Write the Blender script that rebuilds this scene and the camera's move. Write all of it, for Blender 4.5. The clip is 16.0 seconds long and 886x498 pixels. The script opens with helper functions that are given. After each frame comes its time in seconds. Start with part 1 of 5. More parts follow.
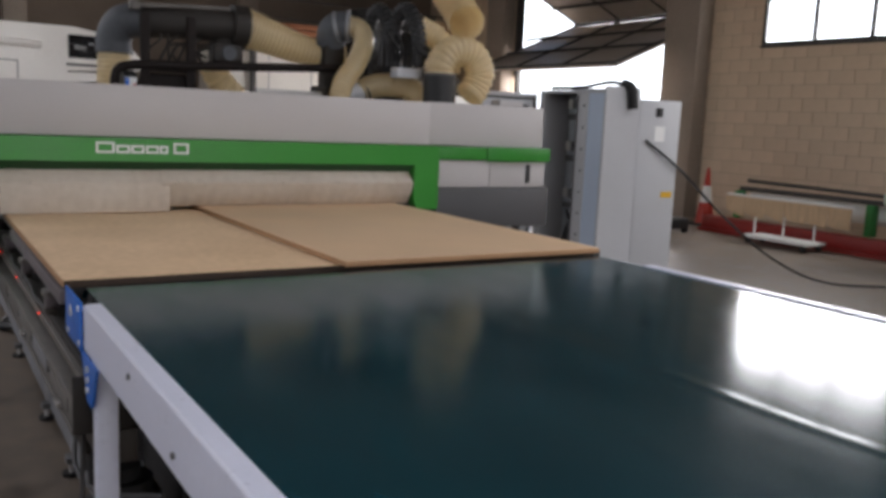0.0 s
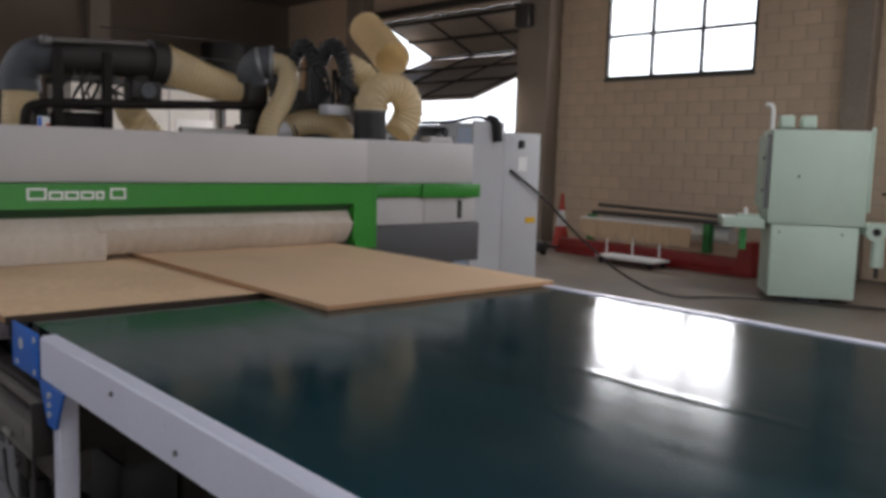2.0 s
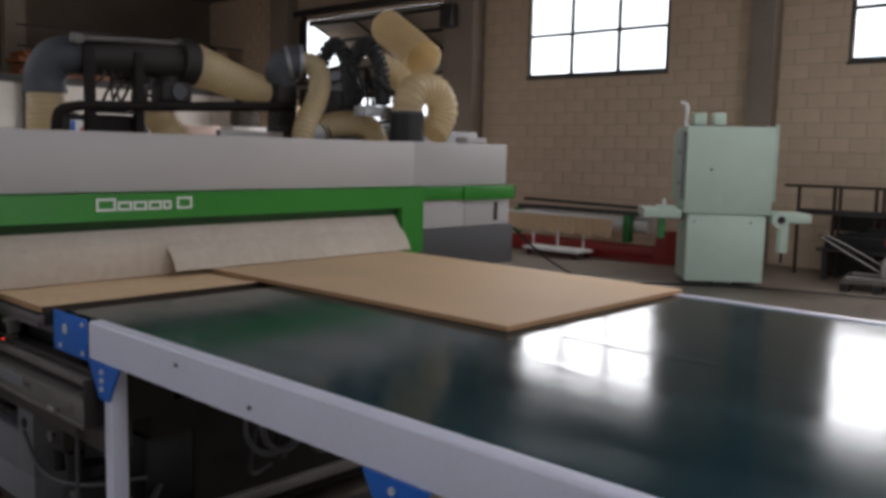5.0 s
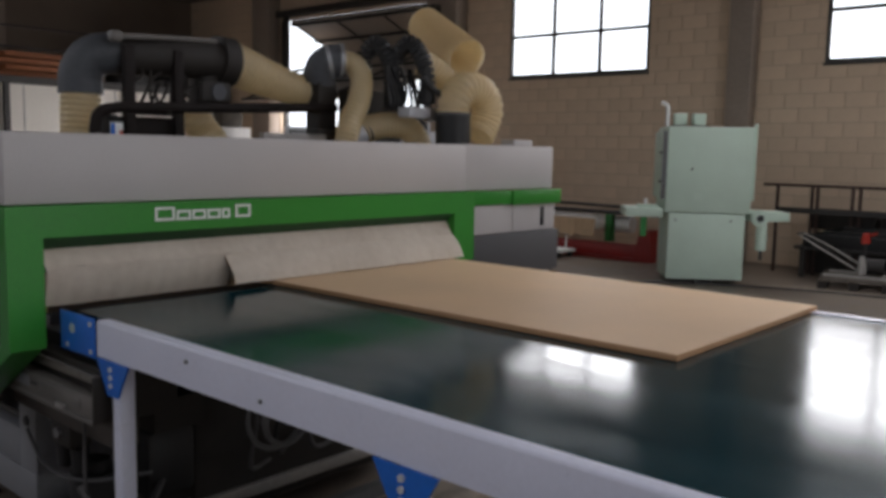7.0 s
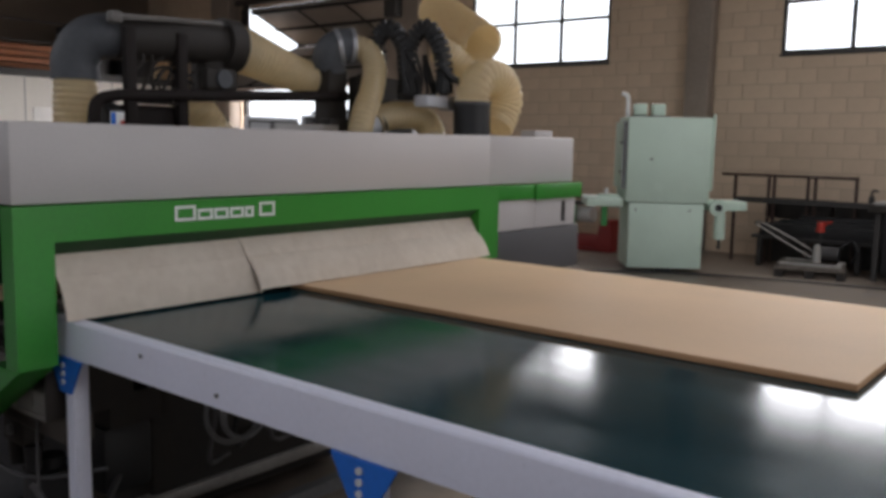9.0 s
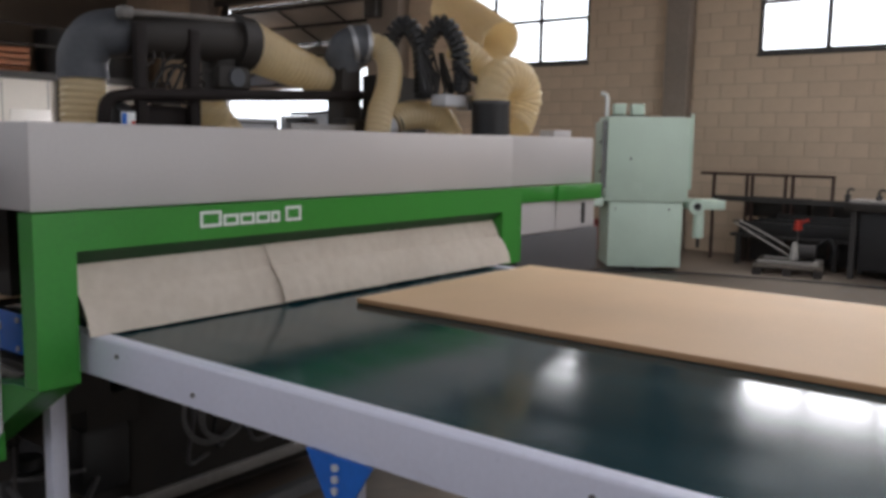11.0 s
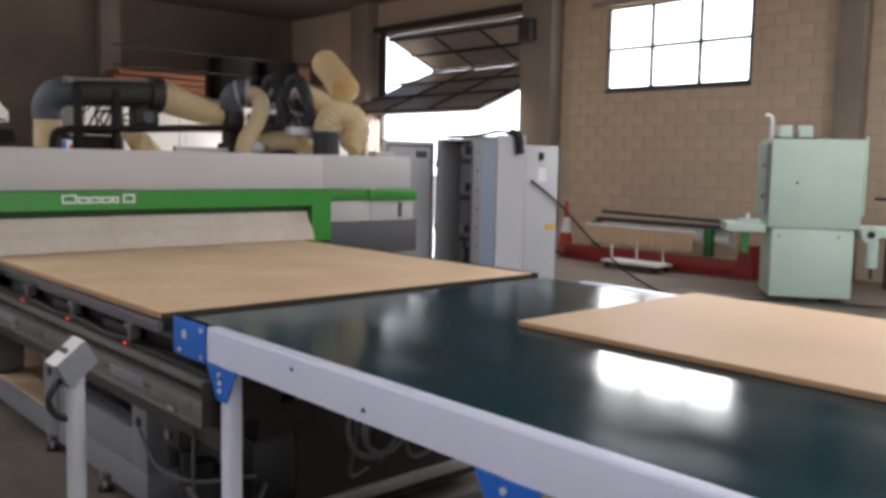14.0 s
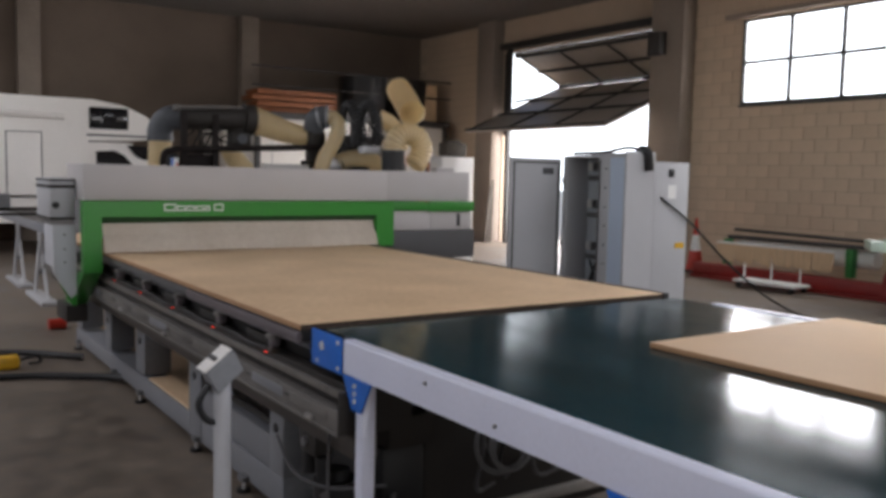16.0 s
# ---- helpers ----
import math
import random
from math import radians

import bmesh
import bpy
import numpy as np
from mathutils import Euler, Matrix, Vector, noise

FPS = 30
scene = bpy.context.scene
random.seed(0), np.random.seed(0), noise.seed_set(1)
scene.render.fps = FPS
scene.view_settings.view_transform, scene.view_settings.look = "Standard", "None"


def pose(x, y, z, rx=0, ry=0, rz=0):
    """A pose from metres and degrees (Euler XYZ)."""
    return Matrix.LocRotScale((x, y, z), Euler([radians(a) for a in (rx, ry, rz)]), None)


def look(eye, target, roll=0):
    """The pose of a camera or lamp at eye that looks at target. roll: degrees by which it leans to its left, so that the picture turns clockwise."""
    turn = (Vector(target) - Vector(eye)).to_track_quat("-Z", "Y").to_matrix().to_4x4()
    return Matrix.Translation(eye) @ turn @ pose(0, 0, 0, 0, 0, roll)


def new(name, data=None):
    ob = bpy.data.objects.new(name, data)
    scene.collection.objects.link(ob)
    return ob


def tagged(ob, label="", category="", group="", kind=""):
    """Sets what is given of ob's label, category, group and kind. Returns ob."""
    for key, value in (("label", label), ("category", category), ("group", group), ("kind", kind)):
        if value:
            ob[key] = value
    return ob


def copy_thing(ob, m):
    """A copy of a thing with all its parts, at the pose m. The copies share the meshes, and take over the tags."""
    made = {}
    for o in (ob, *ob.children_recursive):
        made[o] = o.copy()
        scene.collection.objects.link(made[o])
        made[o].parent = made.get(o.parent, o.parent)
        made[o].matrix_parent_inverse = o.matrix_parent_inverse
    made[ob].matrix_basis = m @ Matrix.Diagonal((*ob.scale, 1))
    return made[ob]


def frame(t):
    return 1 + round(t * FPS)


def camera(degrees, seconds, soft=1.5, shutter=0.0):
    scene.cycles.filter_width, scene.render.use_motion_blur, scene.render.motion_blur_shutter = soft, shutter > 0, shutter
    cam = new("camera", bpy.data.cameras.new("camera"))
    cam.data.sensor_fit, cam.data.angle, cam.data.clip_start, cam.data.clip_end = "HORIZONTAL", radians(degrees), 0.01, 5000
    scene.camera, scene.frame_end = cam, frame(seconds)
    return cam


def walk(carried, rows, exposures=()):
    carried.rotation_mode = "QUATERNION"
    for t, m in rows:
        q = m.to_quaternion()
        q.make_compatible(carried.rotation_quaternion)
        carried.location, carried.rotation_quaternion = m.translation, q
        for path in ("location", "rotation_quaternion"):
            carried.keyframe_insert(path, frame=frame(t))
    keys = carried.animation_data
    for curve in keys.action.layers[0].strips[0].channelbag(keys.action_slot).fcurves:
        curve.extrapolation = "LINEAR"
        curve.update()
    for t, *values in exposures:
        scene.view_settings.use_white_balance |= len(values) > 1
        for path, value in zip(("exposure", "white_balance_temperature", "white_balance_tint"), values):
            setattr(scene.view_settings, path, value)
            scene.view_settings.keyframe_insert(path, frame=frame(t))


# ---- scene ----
cam = camera(54.6, 16.0, soft=3.7)
PATH = [
    (0, (-0.352, -2.175, 1.452), (0.703, -0.502, 1.154), 2.6),
    (0.5, (-0.366, -2.222, 1.446), (0.686, -0.546, 1.176), 3.5),
    (1, (-0.467, -2.337, 1.475), (0.611, -0.669, 1.235), 3.2),
    (1.5, (-0.601, -2.321, 1.482), (0.648, -0.777, 1.239), 0.9),
    (2, (-0.686, -2.346, 1.477), (0.636, -0.861, 1.258), 1.8),
    (2.5, (-0.766, -2.396, 1.484), (0.605, -0.955, 1.268), 1.9),
    (3, (-0.861, -2.418, 1.484), (0.536, -1.003, 1.264), 2.0),
    (3.5, (-0.978, -2.358, 1.476), (0.533, -1.069, 1.241), 2.0),
    (4, (-1.08, -2.386, 1.489), (0.442, -1.109, 1.265), 1.6),
    (4.5, (-1.108, -2.444, 1.493), (0.35, -1.094, 1.268), 1.3),
    (7, (-1.238, -2.501, 1.507), (0.251, -1.185, 1.281), 1.2),
    (8, (-1.228, -2.5, 1.501), (0.287, -1.216, 1.271), 1.1),
    (9, (-1.223, -2.506, 1.509), (0.319, -1.257, 1.262), 1.2),
    (9.5, (-1.223, -2.52, 1.508), (0.343, -1.302, 1.258), 1.1),
    (12, (-1.223, -2.53, 1.504), (0.341, -1.308, 1.264), 0.8),
    (12.5, (-1.228, -2.52, 1.504), (0.305, -1.257, 1.267), 1.0),
    (13, (-1.232, -2.513, 1.504), (0.263, -1.205, 1.274), 1.1),
    (13.5, (-1.248, -2.498, 1.505), (0.18, -1.115, 1.286), 1.2),
    (14, (-1.264, -2.489, 1.507), (0.077, -1.019, 1.307), 1.2),
    (14.5, (-1.288, -2.504, 1.52), (-0.027, -0.962, 1.333), 1.4),
    (15, (-1.288, -2.495, 1.514), (-0.1, -0.895, 1.34), 1.3),
    (15.5, (-1.301, -2.497, 1.517), (-0.176, -0.852, 1.347), 1.1),
    (16, (-1.311, -2.502, 1.522), (-0.192, -0.853, 1.35), 1.3),
]
EXPOSURES = [(0.0, 0.08), (1.0, 0.06), (1.5, -0.12), (2.5, -0.28), (3.5, -0.38), (4.5, -0.46), (7.0, -0.6), (8.0, -0.6), (9.0, -0.4), (9.5, -0.25), (12.0, -0.1), (12.5, 0.1), (13.5, 0.25), (14.5, 0.38), (15.0, 0.29), (15.5, 0.08), (16.0, 0.06)]
walk(cam, [(t, look(eye, target, roll)) for t, eye, target, roll in PATH], EXPOSURES)

# ---------------------------------------------------------------- world and light
world = bpy.data.worlds.new("world")
scene.world = world
world.use_nodes = True
wn = world.node_tree
sky = wn.nodes.new("ShaderNodeTexSky")
sky.sky_type = "NISHITA"
sky.sun_disc = False
sky.sun_elevation, sky.sun_rotation = radians(48), radians(75)
wn.links.new(sky.outputs[0], wn.nodes["Background"].inputs[0])
wn.nodes["Background"].inputs[1].default_value = 0.15

sun = new("sun", bpy.data.lights.new("sun", "SUN"))
sun.data.energy, sun.data.angle, sun.data.color = 1.2, radians(12), (1.0, 0.96, 0.9)
sun.matrix_world = look((30, 12, 30), (11, 9, 0))


def opening_lamp(name, centre, target, wide, high, watts, colour=(1.0, 0.965, 0.985)):
    """Daylight in a seen opening, or added fill light at an unseen one."""
    ob = new(name, bpy.data.lights.new(name, "AREA"))
    ob.data.shape, ob.data.size, ob.data.size_y = "RECTANGLE", wide, high
    ob.data.energy, ob.data.color = watts, colour
    ob.matrix_world = look(centre, target)
    return ob


WX = 11.0        # inner face of the window wall
NY = 16.9        # inner face of the far wall
SY = -9.0
WEST = -8.0
CEIL = 5.05
WIN = [(4.13, 6.83), (-1.22, 1.50), (-6.9, -4.2)]     # windows along the wall, y from and to
WZ0, WZ1 = 2.80, 4.22
DOOR_Y0, DOOR_Y1, DOOR_Z = 8.62, 13.3, 4.32

for a, b in WIN:
    opening_lamp("window_daylight", (WX + 0.075, (a + b) / 2, (WZ0 + WZ1) / 2), (0, (a + b) / 2, (WZ0 + WZ1) / 2), b - a, WZ1 - WZ0, 92)
opening_lamp("door_daylight", (WX + 2.2, 10.8, 1.9), (0, 10.8, 1.5), 5.5, 3.6, 1000)
# unseen fill lamps behind and beside the camera, in added wall and roof openings
FILL_SKYLIGHTS = [(-3.5, 1.5, -6.5, -3.8, 165), (4.4, 7.5, -5.0, 0.6, 170), (-5.5, -2.5, 4.5, 12.2, 275)]
opening_lamp("west_fill_light", (WEST - 0.1, 3.5, 3.4), (0, 3.5, 3.0), 18.0, 1.5, 180)
opening_lamp("south_fill_light", (2.0, SY - 0.1, 2.3), (2.0, 0, 2.0), 5.0, 4.2, 150)
for x0, x1, y0, y1, watts in FILL_SKYLIGHTS:
    lamp = opening_lamp("roof_fill_light", ((x0 + x1) / 2, (y0 + y1) / 2, CEIL + 0.12), ((x0 + x1) / 2, (y0 + y1) / 2 + 0.001, 0), x1 - x0, y1 - y0, watts)
    lamp.matrix_world = Matrix.Translation(((x0 + x1) / 2, (y0 + y1) / 2, CEIL + 0.12))


# ---------------------------------------------------------------- materials
def material(name, colour, rough=0.5, metal=0.0, vary=0.12, grain=40.0, stain=3.0, bump=0.0, tint=None, rand=0.0, rough_vary=0.1, coat=0.0, stretch=(1, 1, 1), spec=0.5):
    """A surface with grain and stains at two scales, in metres of its object."""
    m = bpy.data.materials.new(name)
    m.use_nodes = True
    n, l = m.node_tree.nodes, m.node_tree.links
    b = n["Principled BSDF"]
    tc = n.new("ShaderNodeTexCoord")
    mp = n.new("ShaderNodeMapping")
    mp.inputs["Scale"].default_value = stretch
    l.new(tc.outputs["Object"], mp.inputs[0])
    fine, wide = n.new("ShaderNodeTexNoise"), n.new("ShaderNodeTexNoise")
    fine.inputs["Scale"].default_value, fine.inputs["Detail"].default_value = grain, 5
    wide.inputs["Scale"].default_value, wide.inputs["Detail"].default_value = stain, 6
    l.new(mp.outputs[0], fine.inputs["Vector"])
    l.new(mp.outputs[0], wide.inputs["Vector"])
    add = n.new("ShaderNodeMath")
    add.operation = "MULTIPLY_ADD"
    l.new(fine.outputs[0], add.inputs[0])
    add.inputs[1].default_value = 0.45
    half = n.new("ShaderNodeMath")
    half.operation = "MULTIPLY"
    l.new(wide.outputs[0], half.inputs[0])
    half.inputs[1].default_value = 0.55
    l.new(half.outputs[0], add.inputs[2])
    ramp = n.new("ShaderNodeMapRange")
    ramp.inputs[1].default_value, ramp.inputs[2].default_value = 0.3, 0.7
    ramp.inputs[3].default_value, ramp.inputs[4].default_value = 0.0, 1.0
    l.new(add.outputs[0], ramp.inputs[0])
    mix = n.new("ShaderNodeMix")
    mix.data_type = "RGBA"
    low = tint if tint else tuple(c * (1 - vary) for c in colour)
    high = tuple(min(1, c * (1 + vary)) for c in colour)
    mix.inputs["A"].default_value = (*low, 1)
    mix.inputs["B"].default_value = (*high, 1)
    l.new(ramp.outputs[0], mix.inputs["Factor"])
    out = mix.outputs["Result"]
    if rand:
        info = n.new("ShaderNodeObjectInfo")
        hsv = n.new("ShaderNodeHueSaturation")
        mr = n.new("ShaderNodeMapRange")
        mr.inputs[3].default_value, mr.inputs[4].default_value = 1 - rand, 1 + rand
        l.new(info.outputs["Random"], mr.inputs[0])
        l.new(mr.outputs[0], hsv.inputs["Value"])
        l.new(out, hsv.inputs["Color"])
        out = hsv.outputs[0]
    l.new(out, b.inputs["Base Color"])
    rr = n.new("ShaderNodeMapRange")
    rr.inputs[3].default_value, rr.inputs[4].default_value = max(0.02, rough - rough_vary), min(1, rough + rough_vary)
    l.new(ramp.outputs[0], rr.inputs[0])
    l.new(rr.outputs[0], b.inputs["Roughness"])
    b.inputs["Metallic"].default_value = metal
    b.inputs["Coat Weight"].default_value = coat
    b.inputs["Specular IOR Level"].default_value = spec
    if bump:
        bp = n.new("ShaderNodeBump")
        bp.inputs["Strength"].default_value = 0.6
        bp.inputs["Distance"].default_value = bump
        l.new(add.outputs[0], bp.inputs["Height"])
        l.new(bp.outputs[0], b.inputs["Normal"])
    return m


def glow(name, colour, strength):
    m = bpy.data.materials.new(name)
    m.use_nodes = True
    b = m.node_tree.nodes["Principled BSDF"]
    b.inputs["Base Color"].default_value = (*colour, 1)
    b.inputs["Emission Color"].default_value = (*colour, 1)
    b.inputs["Emission Strength"].default_value = strength
    return m


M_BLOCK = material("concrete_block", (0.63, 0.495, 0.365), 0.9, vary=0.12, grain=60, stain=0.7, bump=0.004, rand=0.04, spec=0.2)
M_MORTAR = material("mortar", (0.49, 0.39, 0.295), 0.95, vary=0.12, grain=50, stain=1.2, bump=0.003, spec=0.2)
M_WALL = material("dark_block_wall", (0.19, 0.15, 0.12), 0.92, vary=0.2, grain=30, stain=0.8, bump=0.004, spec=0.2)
M_CONCRETE = material("column_concrete", (0.28, 0.23, 0.19), 0.85, vary=0.2, grain=25, stain=1.5, bump=0.003)
M_FLOOR = material("worn_concrete_floor", (0.19, 0.152, 0.118), 0.5, vary=0.35, grain=7, stain=0.9, bump=0.002, rough_vary=0.2, tint=(0.06, 0.048, 0.039))
M_CEIL = material("ceiling_concrete", (0.17, 0.15, 0.135), 0.9, vary=0.2, grain=6, stain=0.4)
M_STEEL_DARK = material("dark_painted_steel", (0.035, 0.032, 0.03), 0.5, vary=0.3, grain=30, stain=4)
M_FRAME = material("window_steel", (0.05, 0.048, 0.046), 0.5, vary=0.3)
M_GREY = material("light_grey_panel_paint", (0.50, 0.475, 0.465), 0.42, vary=0.05, grain=90, stain=2.5)
M_WHITE = material("off_white_machine_paint", (0.56, 0.57, 0.60), 0.4, vary=0.06, grain=80, stain=3)
M_GREEN = material("bright_green_paint", (0.029, 0.24, 0.025), 0.38, vary=0.14, grain=60, stain=3)
M_DARKGREY = material("charcoal_cover", (0.075, 0.073, 0.076), 0.55, vary=0.12, grain=120, stain=4)
M_RAIL = material("lavender_white_painted_steel", (0.73, 0.75, 0.88), 0.32, vary=0.05, grain=70, stain=4, rough_vary=0.08)
M_BLUE = material("blue_painted_plate", (0.012, 0.15, 0.62), 0.4, vary=0.15, grain=60, stain=8)
M_ZINC = material("zinc_bolt", (0.7, 0.7, 0.7), 0.35, metal=0.3, vary=0.1, grain=100)
M_MDF = material("raw_mdf", (0.70, 0.495, 0.31), 0.58, vary=0.10, grain=160, stain=2.2, rough_vary=0.06, spec=0.3)
M_MDF_EDGE = material("mdf_edge", (0.44, 0.25, 0.13), 0.75, vary=0.18, grain=120, stain=6, stretch=(1, 1, 6))
M_SPOIL = material("spoilboard_mdf", (0.80, 0.59, 0.38), 0.65, vary=0.07, grain=30, stain=2.2, tint=(0.61, 0.42, 0.25), spec=0.3)
M_BLACK = material("black_rubber", (0.012, 0.012, 0.013), 0.55, vary=0.3, grain=60)
M_RUST = material("rust_brown_tube", (0.055, 0.03, 0.024), 0.6, vary=0.35, grain=40, stain=6)
M_SOOT = material("matt_black_paint", (0.014, 0.010, 0.009), 0.7, vary=0.4, grain=30, stain=6, spec=0.25)
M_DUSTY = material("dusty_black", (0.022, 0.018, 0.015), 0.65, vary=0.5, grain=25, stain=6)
M_BEDGREY = material("bed_casting_grey", (0.15, 0.15, 0.155), 0.5, vary=0.22, grain=40, stain=4)
M_BEAM = material("oily_brown_steel", (0.055, 0.046, 0.040), 0.5, vary=0.35, grain=35, stain=5)
M_TRIM = material("dull_dusty_rail", (0.20, 0.185, 0.17), 0.45, metal=0.5, vary=0.3, grain=40, stain=6)
M_BASE = material("blue_grey_base_paint", (0.21, 0.215, 0.23), 0.5, vary=0.15, grain=40, stain=3)
M_ALU = material("dull_aluminium", (0.45, 0.44, 0.43), 0.38, metal=0.8, vary=0.2, grain=60, stain=6)
M_HOSE = material("cream_pvc_hose", (0.74, 0.61, 0.39), 0.30, vary=0.10, grain=50, stain=4, coat=0.3)
M_ELBOW = material("slate_plastic_elbow", (0.075, 0.08, 0.09), 0.6, vary=0.25, grain=40, stain=6)
M_CURTAIN = material("cream_strip_curtain", (0.70, 0.63, 0.54), 0.65, vary=0.06, grain=30, stain=3, tint=(0.57, 0.49, 0.40))
M_MINT = material("mint_machine_paint", (0.55, 0.68, 0.57), 0.42, vary=0.07, grain=60, stain=2.5)
M_RED = material("red_painted_steel", (0.30, 0.022, 0.018), 0.5, vary=0.25, grain=40, stain=3)
M_DKGREEN = material("machine_green_bracket", (0.03, 0.22, 0.05), 0.5, vary=0.2)
M_PAPER = material("paper", (0.8, 0.8, 0.78), 0.8, vary=0.04)
M_CABINET = material("grey_cabinet_paint", (0.47, 0.475, 0.49), 0.45, vary=0.06, grain=70, stain=2)
# cabinet paint with the gate's bluish daylight put into its colour
M_CABINET_DAYLIT = material("daylit_cabinet_paint", (0.52, 0.61, 0.74), 0.45, vary=0.06, grain=60, stain=3)
M_CABIN = material("cabinet_inside", (0.58, 0.63, 0.67), 0.5, vary=0.1)
M_CAMPER = material("white_camper_shell", (0.86, 0.83, 0.79), 0.35, vary=0.04, grain=20, stain=1.0, coat=0.3)
M_GLASSDARK = material("dark_vehicle_glass", (0.012, 0.012, 0.014), 0.08, vary=0.2, rough_vary=0.02)
M_PALE = material("dull_pale_steel", (0.38, 0.36, 0.33), 0.5, vary=0.25, grain=40, stain=6)
M_OLDWOOD = material("weathered_pallet_wood", (0.09, 0.075, 0.06), 0.8, vary=0.35, grain=20, stain=5)
M_OFFICE = material("off_white_panel", (0.70, 0.66, 0.60), 0.6, vary=0.05, grain=20, stain=1.2)
M_CREAM = material("pale_pink_paint", (0.62, 0.47, 0.40), 0.5, vary=0.1)
M_ORANGE = material("orange_timber", (0.30, 0.105, 0.04), 0.6, vary=0.25)
M_WOOD = material("pale_ply", (0.62, 0.44, 0.27), 0.6, vary=0.2, grain=20, stain=4, stretch=(1, 6, 1))
M_CONE = material("red_cone_plastic", (0.45, 0.03, 0.015), 0.45, vary=0.15)
M_YELLOW = material("yellow_plastic", (0.70, 0.40, 0.02), 0.45, vary=0.12)
M_DOORLEAF = material("door_sheet_steel", (0.42, 0.37, 0.32), 0.5, vary=0.2, grain=20, stain=2)
M_LETTER = material("white_lettering", (0.78, 0.80, 0.78), 0.5, vary=0.03)
M_LED = glow("red_pilot_lamp", (1.0, 0.04, 0.02), 1.3)
M_SKYWHITE = glow("overcast_white", (0.93, 0.96, 1.0), 2.6)
M_OUT = material("outdoor_yard", (0.45, 0.43, 0.40), 0.9, vary=0.15, grain=2, stain=0.2)
# darker copy of the fascia green, with shade put into the colour
M_GREEN_SHADED = material("shaded_green_paint", (0.010, 0.065, 0.016), 0.7, vary=0.2, grain=50, stain=4)
M_CAST = material("dusty_grey_casting", (0.145, 0.135, 0.125), 0.5, vary=0.4, grain=30, stain=5, stretch=(1, 0.3, 1))
M_PROFILE = material("mauve_grey_profile", (0.16, 0.14, 0.15), 0.45, metal=0.2, vary=0.2, grain=50, stain=5)
M_EDGEDARK = material("dark_board_edge", (0.045, 0.028, 0.018), 0.8, vary=0.35, grain=60, stain=5)
M_CHROME = material("dull_ring", (0.42, 0.43, 0.45), 0.42, metal=0.6, vary=0.05)

def let_light_through(m, share, colour):
    """Thin plastic: part of the light that falls on one side leaves by the other."""
    n, l = m.node_tree.nodes, m.node_tree.links
    tr, mix = n.new("ShaderNodeBsdfTranslucent"), n.new("ShaderNodeMixShader")
    tr.inputs["Color"].default_value = (*colour, 1)
    mix.inputs[0].default_value = share
    l.new(n["Principled BSDF"].outputs[0], mix.inputs[1])
    l.new(tr.outputs[0], mix.inputs[2])
    l.new(mix.outputs[0], n["Material Output"].inputs[0])


let_light_through(M_HOSE, 0.5, (0.95, 0.83, 0.58))
let_light_through(M_CURTAIN, 0.2, (0.80, 0.72, 0.60))

# the belt: dark green-blue pvc with a satin gloss and faint scuffs
M_BELT = material("dark_green_belt", (0.005, 0.036, 0.047), 0.135, vary=0.25, grain=7.0, stain=2.0, tint=(0.0035, 0.026, 0.035), rough_vary=0.06, bump=0.0007, spec=0.22, stretch=(1.6, 0.5, 1.0))


# ---------------------------------------------------------------- mesh helpers
def bm_new():
    return bmesh.new()


def box(bm, x0, x1, y0, y1, z0, z1, bevel=0.0):
    m = Matrix.Translation(((x0 + x1) / 2, (y0 + y1) / 2, (z0 + z1) / 2)) @ Matrix.Diagonal((abs(x1 - x0), abs(y1 - y0), abs(z1 - z0), 1))
    r = bmesh.ops.create_cube(bm, size=1.0, matrix=m)
    if bevel:
        edges = list({e for v in r["verts"] for e in v.link_edges})
        bmesh.ops.bevel(bm, geom=edges, offset=bevel, segments=2, profile=0.5, affect="EDGES")
    return bm


def cyl(bm, a, b, r, seg=16, r2=None, caps=True):
    a, b = Vector(a), Vector(b)
    d = b - a
    m = Matrix.Translation((a + b) / 2) @ d.to_track_quat("Z", "Y").to_matrix().to_4x4()
    bmesh.ops.create_cone(bm, cap_ends=caps, segments=seg, radius1=r, radius2=r if r2 is None else r2, depth=d.length, matrix=m)
    return bm


def prism(bm, points, axis, a, b):
    """A flat outline pushed along an axis; points are the two other coordinates."""
    def at(p, k):
        return {"x": (k, p[0], p[1]), "y": (p[0], k, p[1]), "z": (p[0], p[1], k)}[axis]
    va = [bm.verts.new(at(p, a)) for p in points]
    vb = [bm.verts.new(at(p, b)) for p in points]
    n = len(points)
    faces = [bm.faces.new(va), bm.faces.new(list(reversed(vb)))]
    for i in range(n):
        faces.append(bm.faces.new((va[i], vb[i], vb[(i + 1) % n], va[(i + 1) % n])))
    bmesh.ops.recalc_face_normals(bm, faces=faces)
    return bm


def smooth_path(points, steps=8):
    pts = [Vector(p) for p in points]
    pts = [pts[0] * 2 - pts[1]] + pts + [pts[-1] * 2 - pts[-2]]
    out = []
    for i in range(1, len(pts) - 2):
        p0, p1, p2, p3 = pts[i - 1:i + 3]
        for k in range(steps):
            t = k / steps
            out.append(0.5 * ((2 * p1) + (p2 - p0) * t + (2 * p0 - 5 * p1 + 4 * p2 - p3) * t * t + (3 * p1 - p0 - 3 * p2 + p3) * t ** 3))
    out.append(pts[-2])
    return out


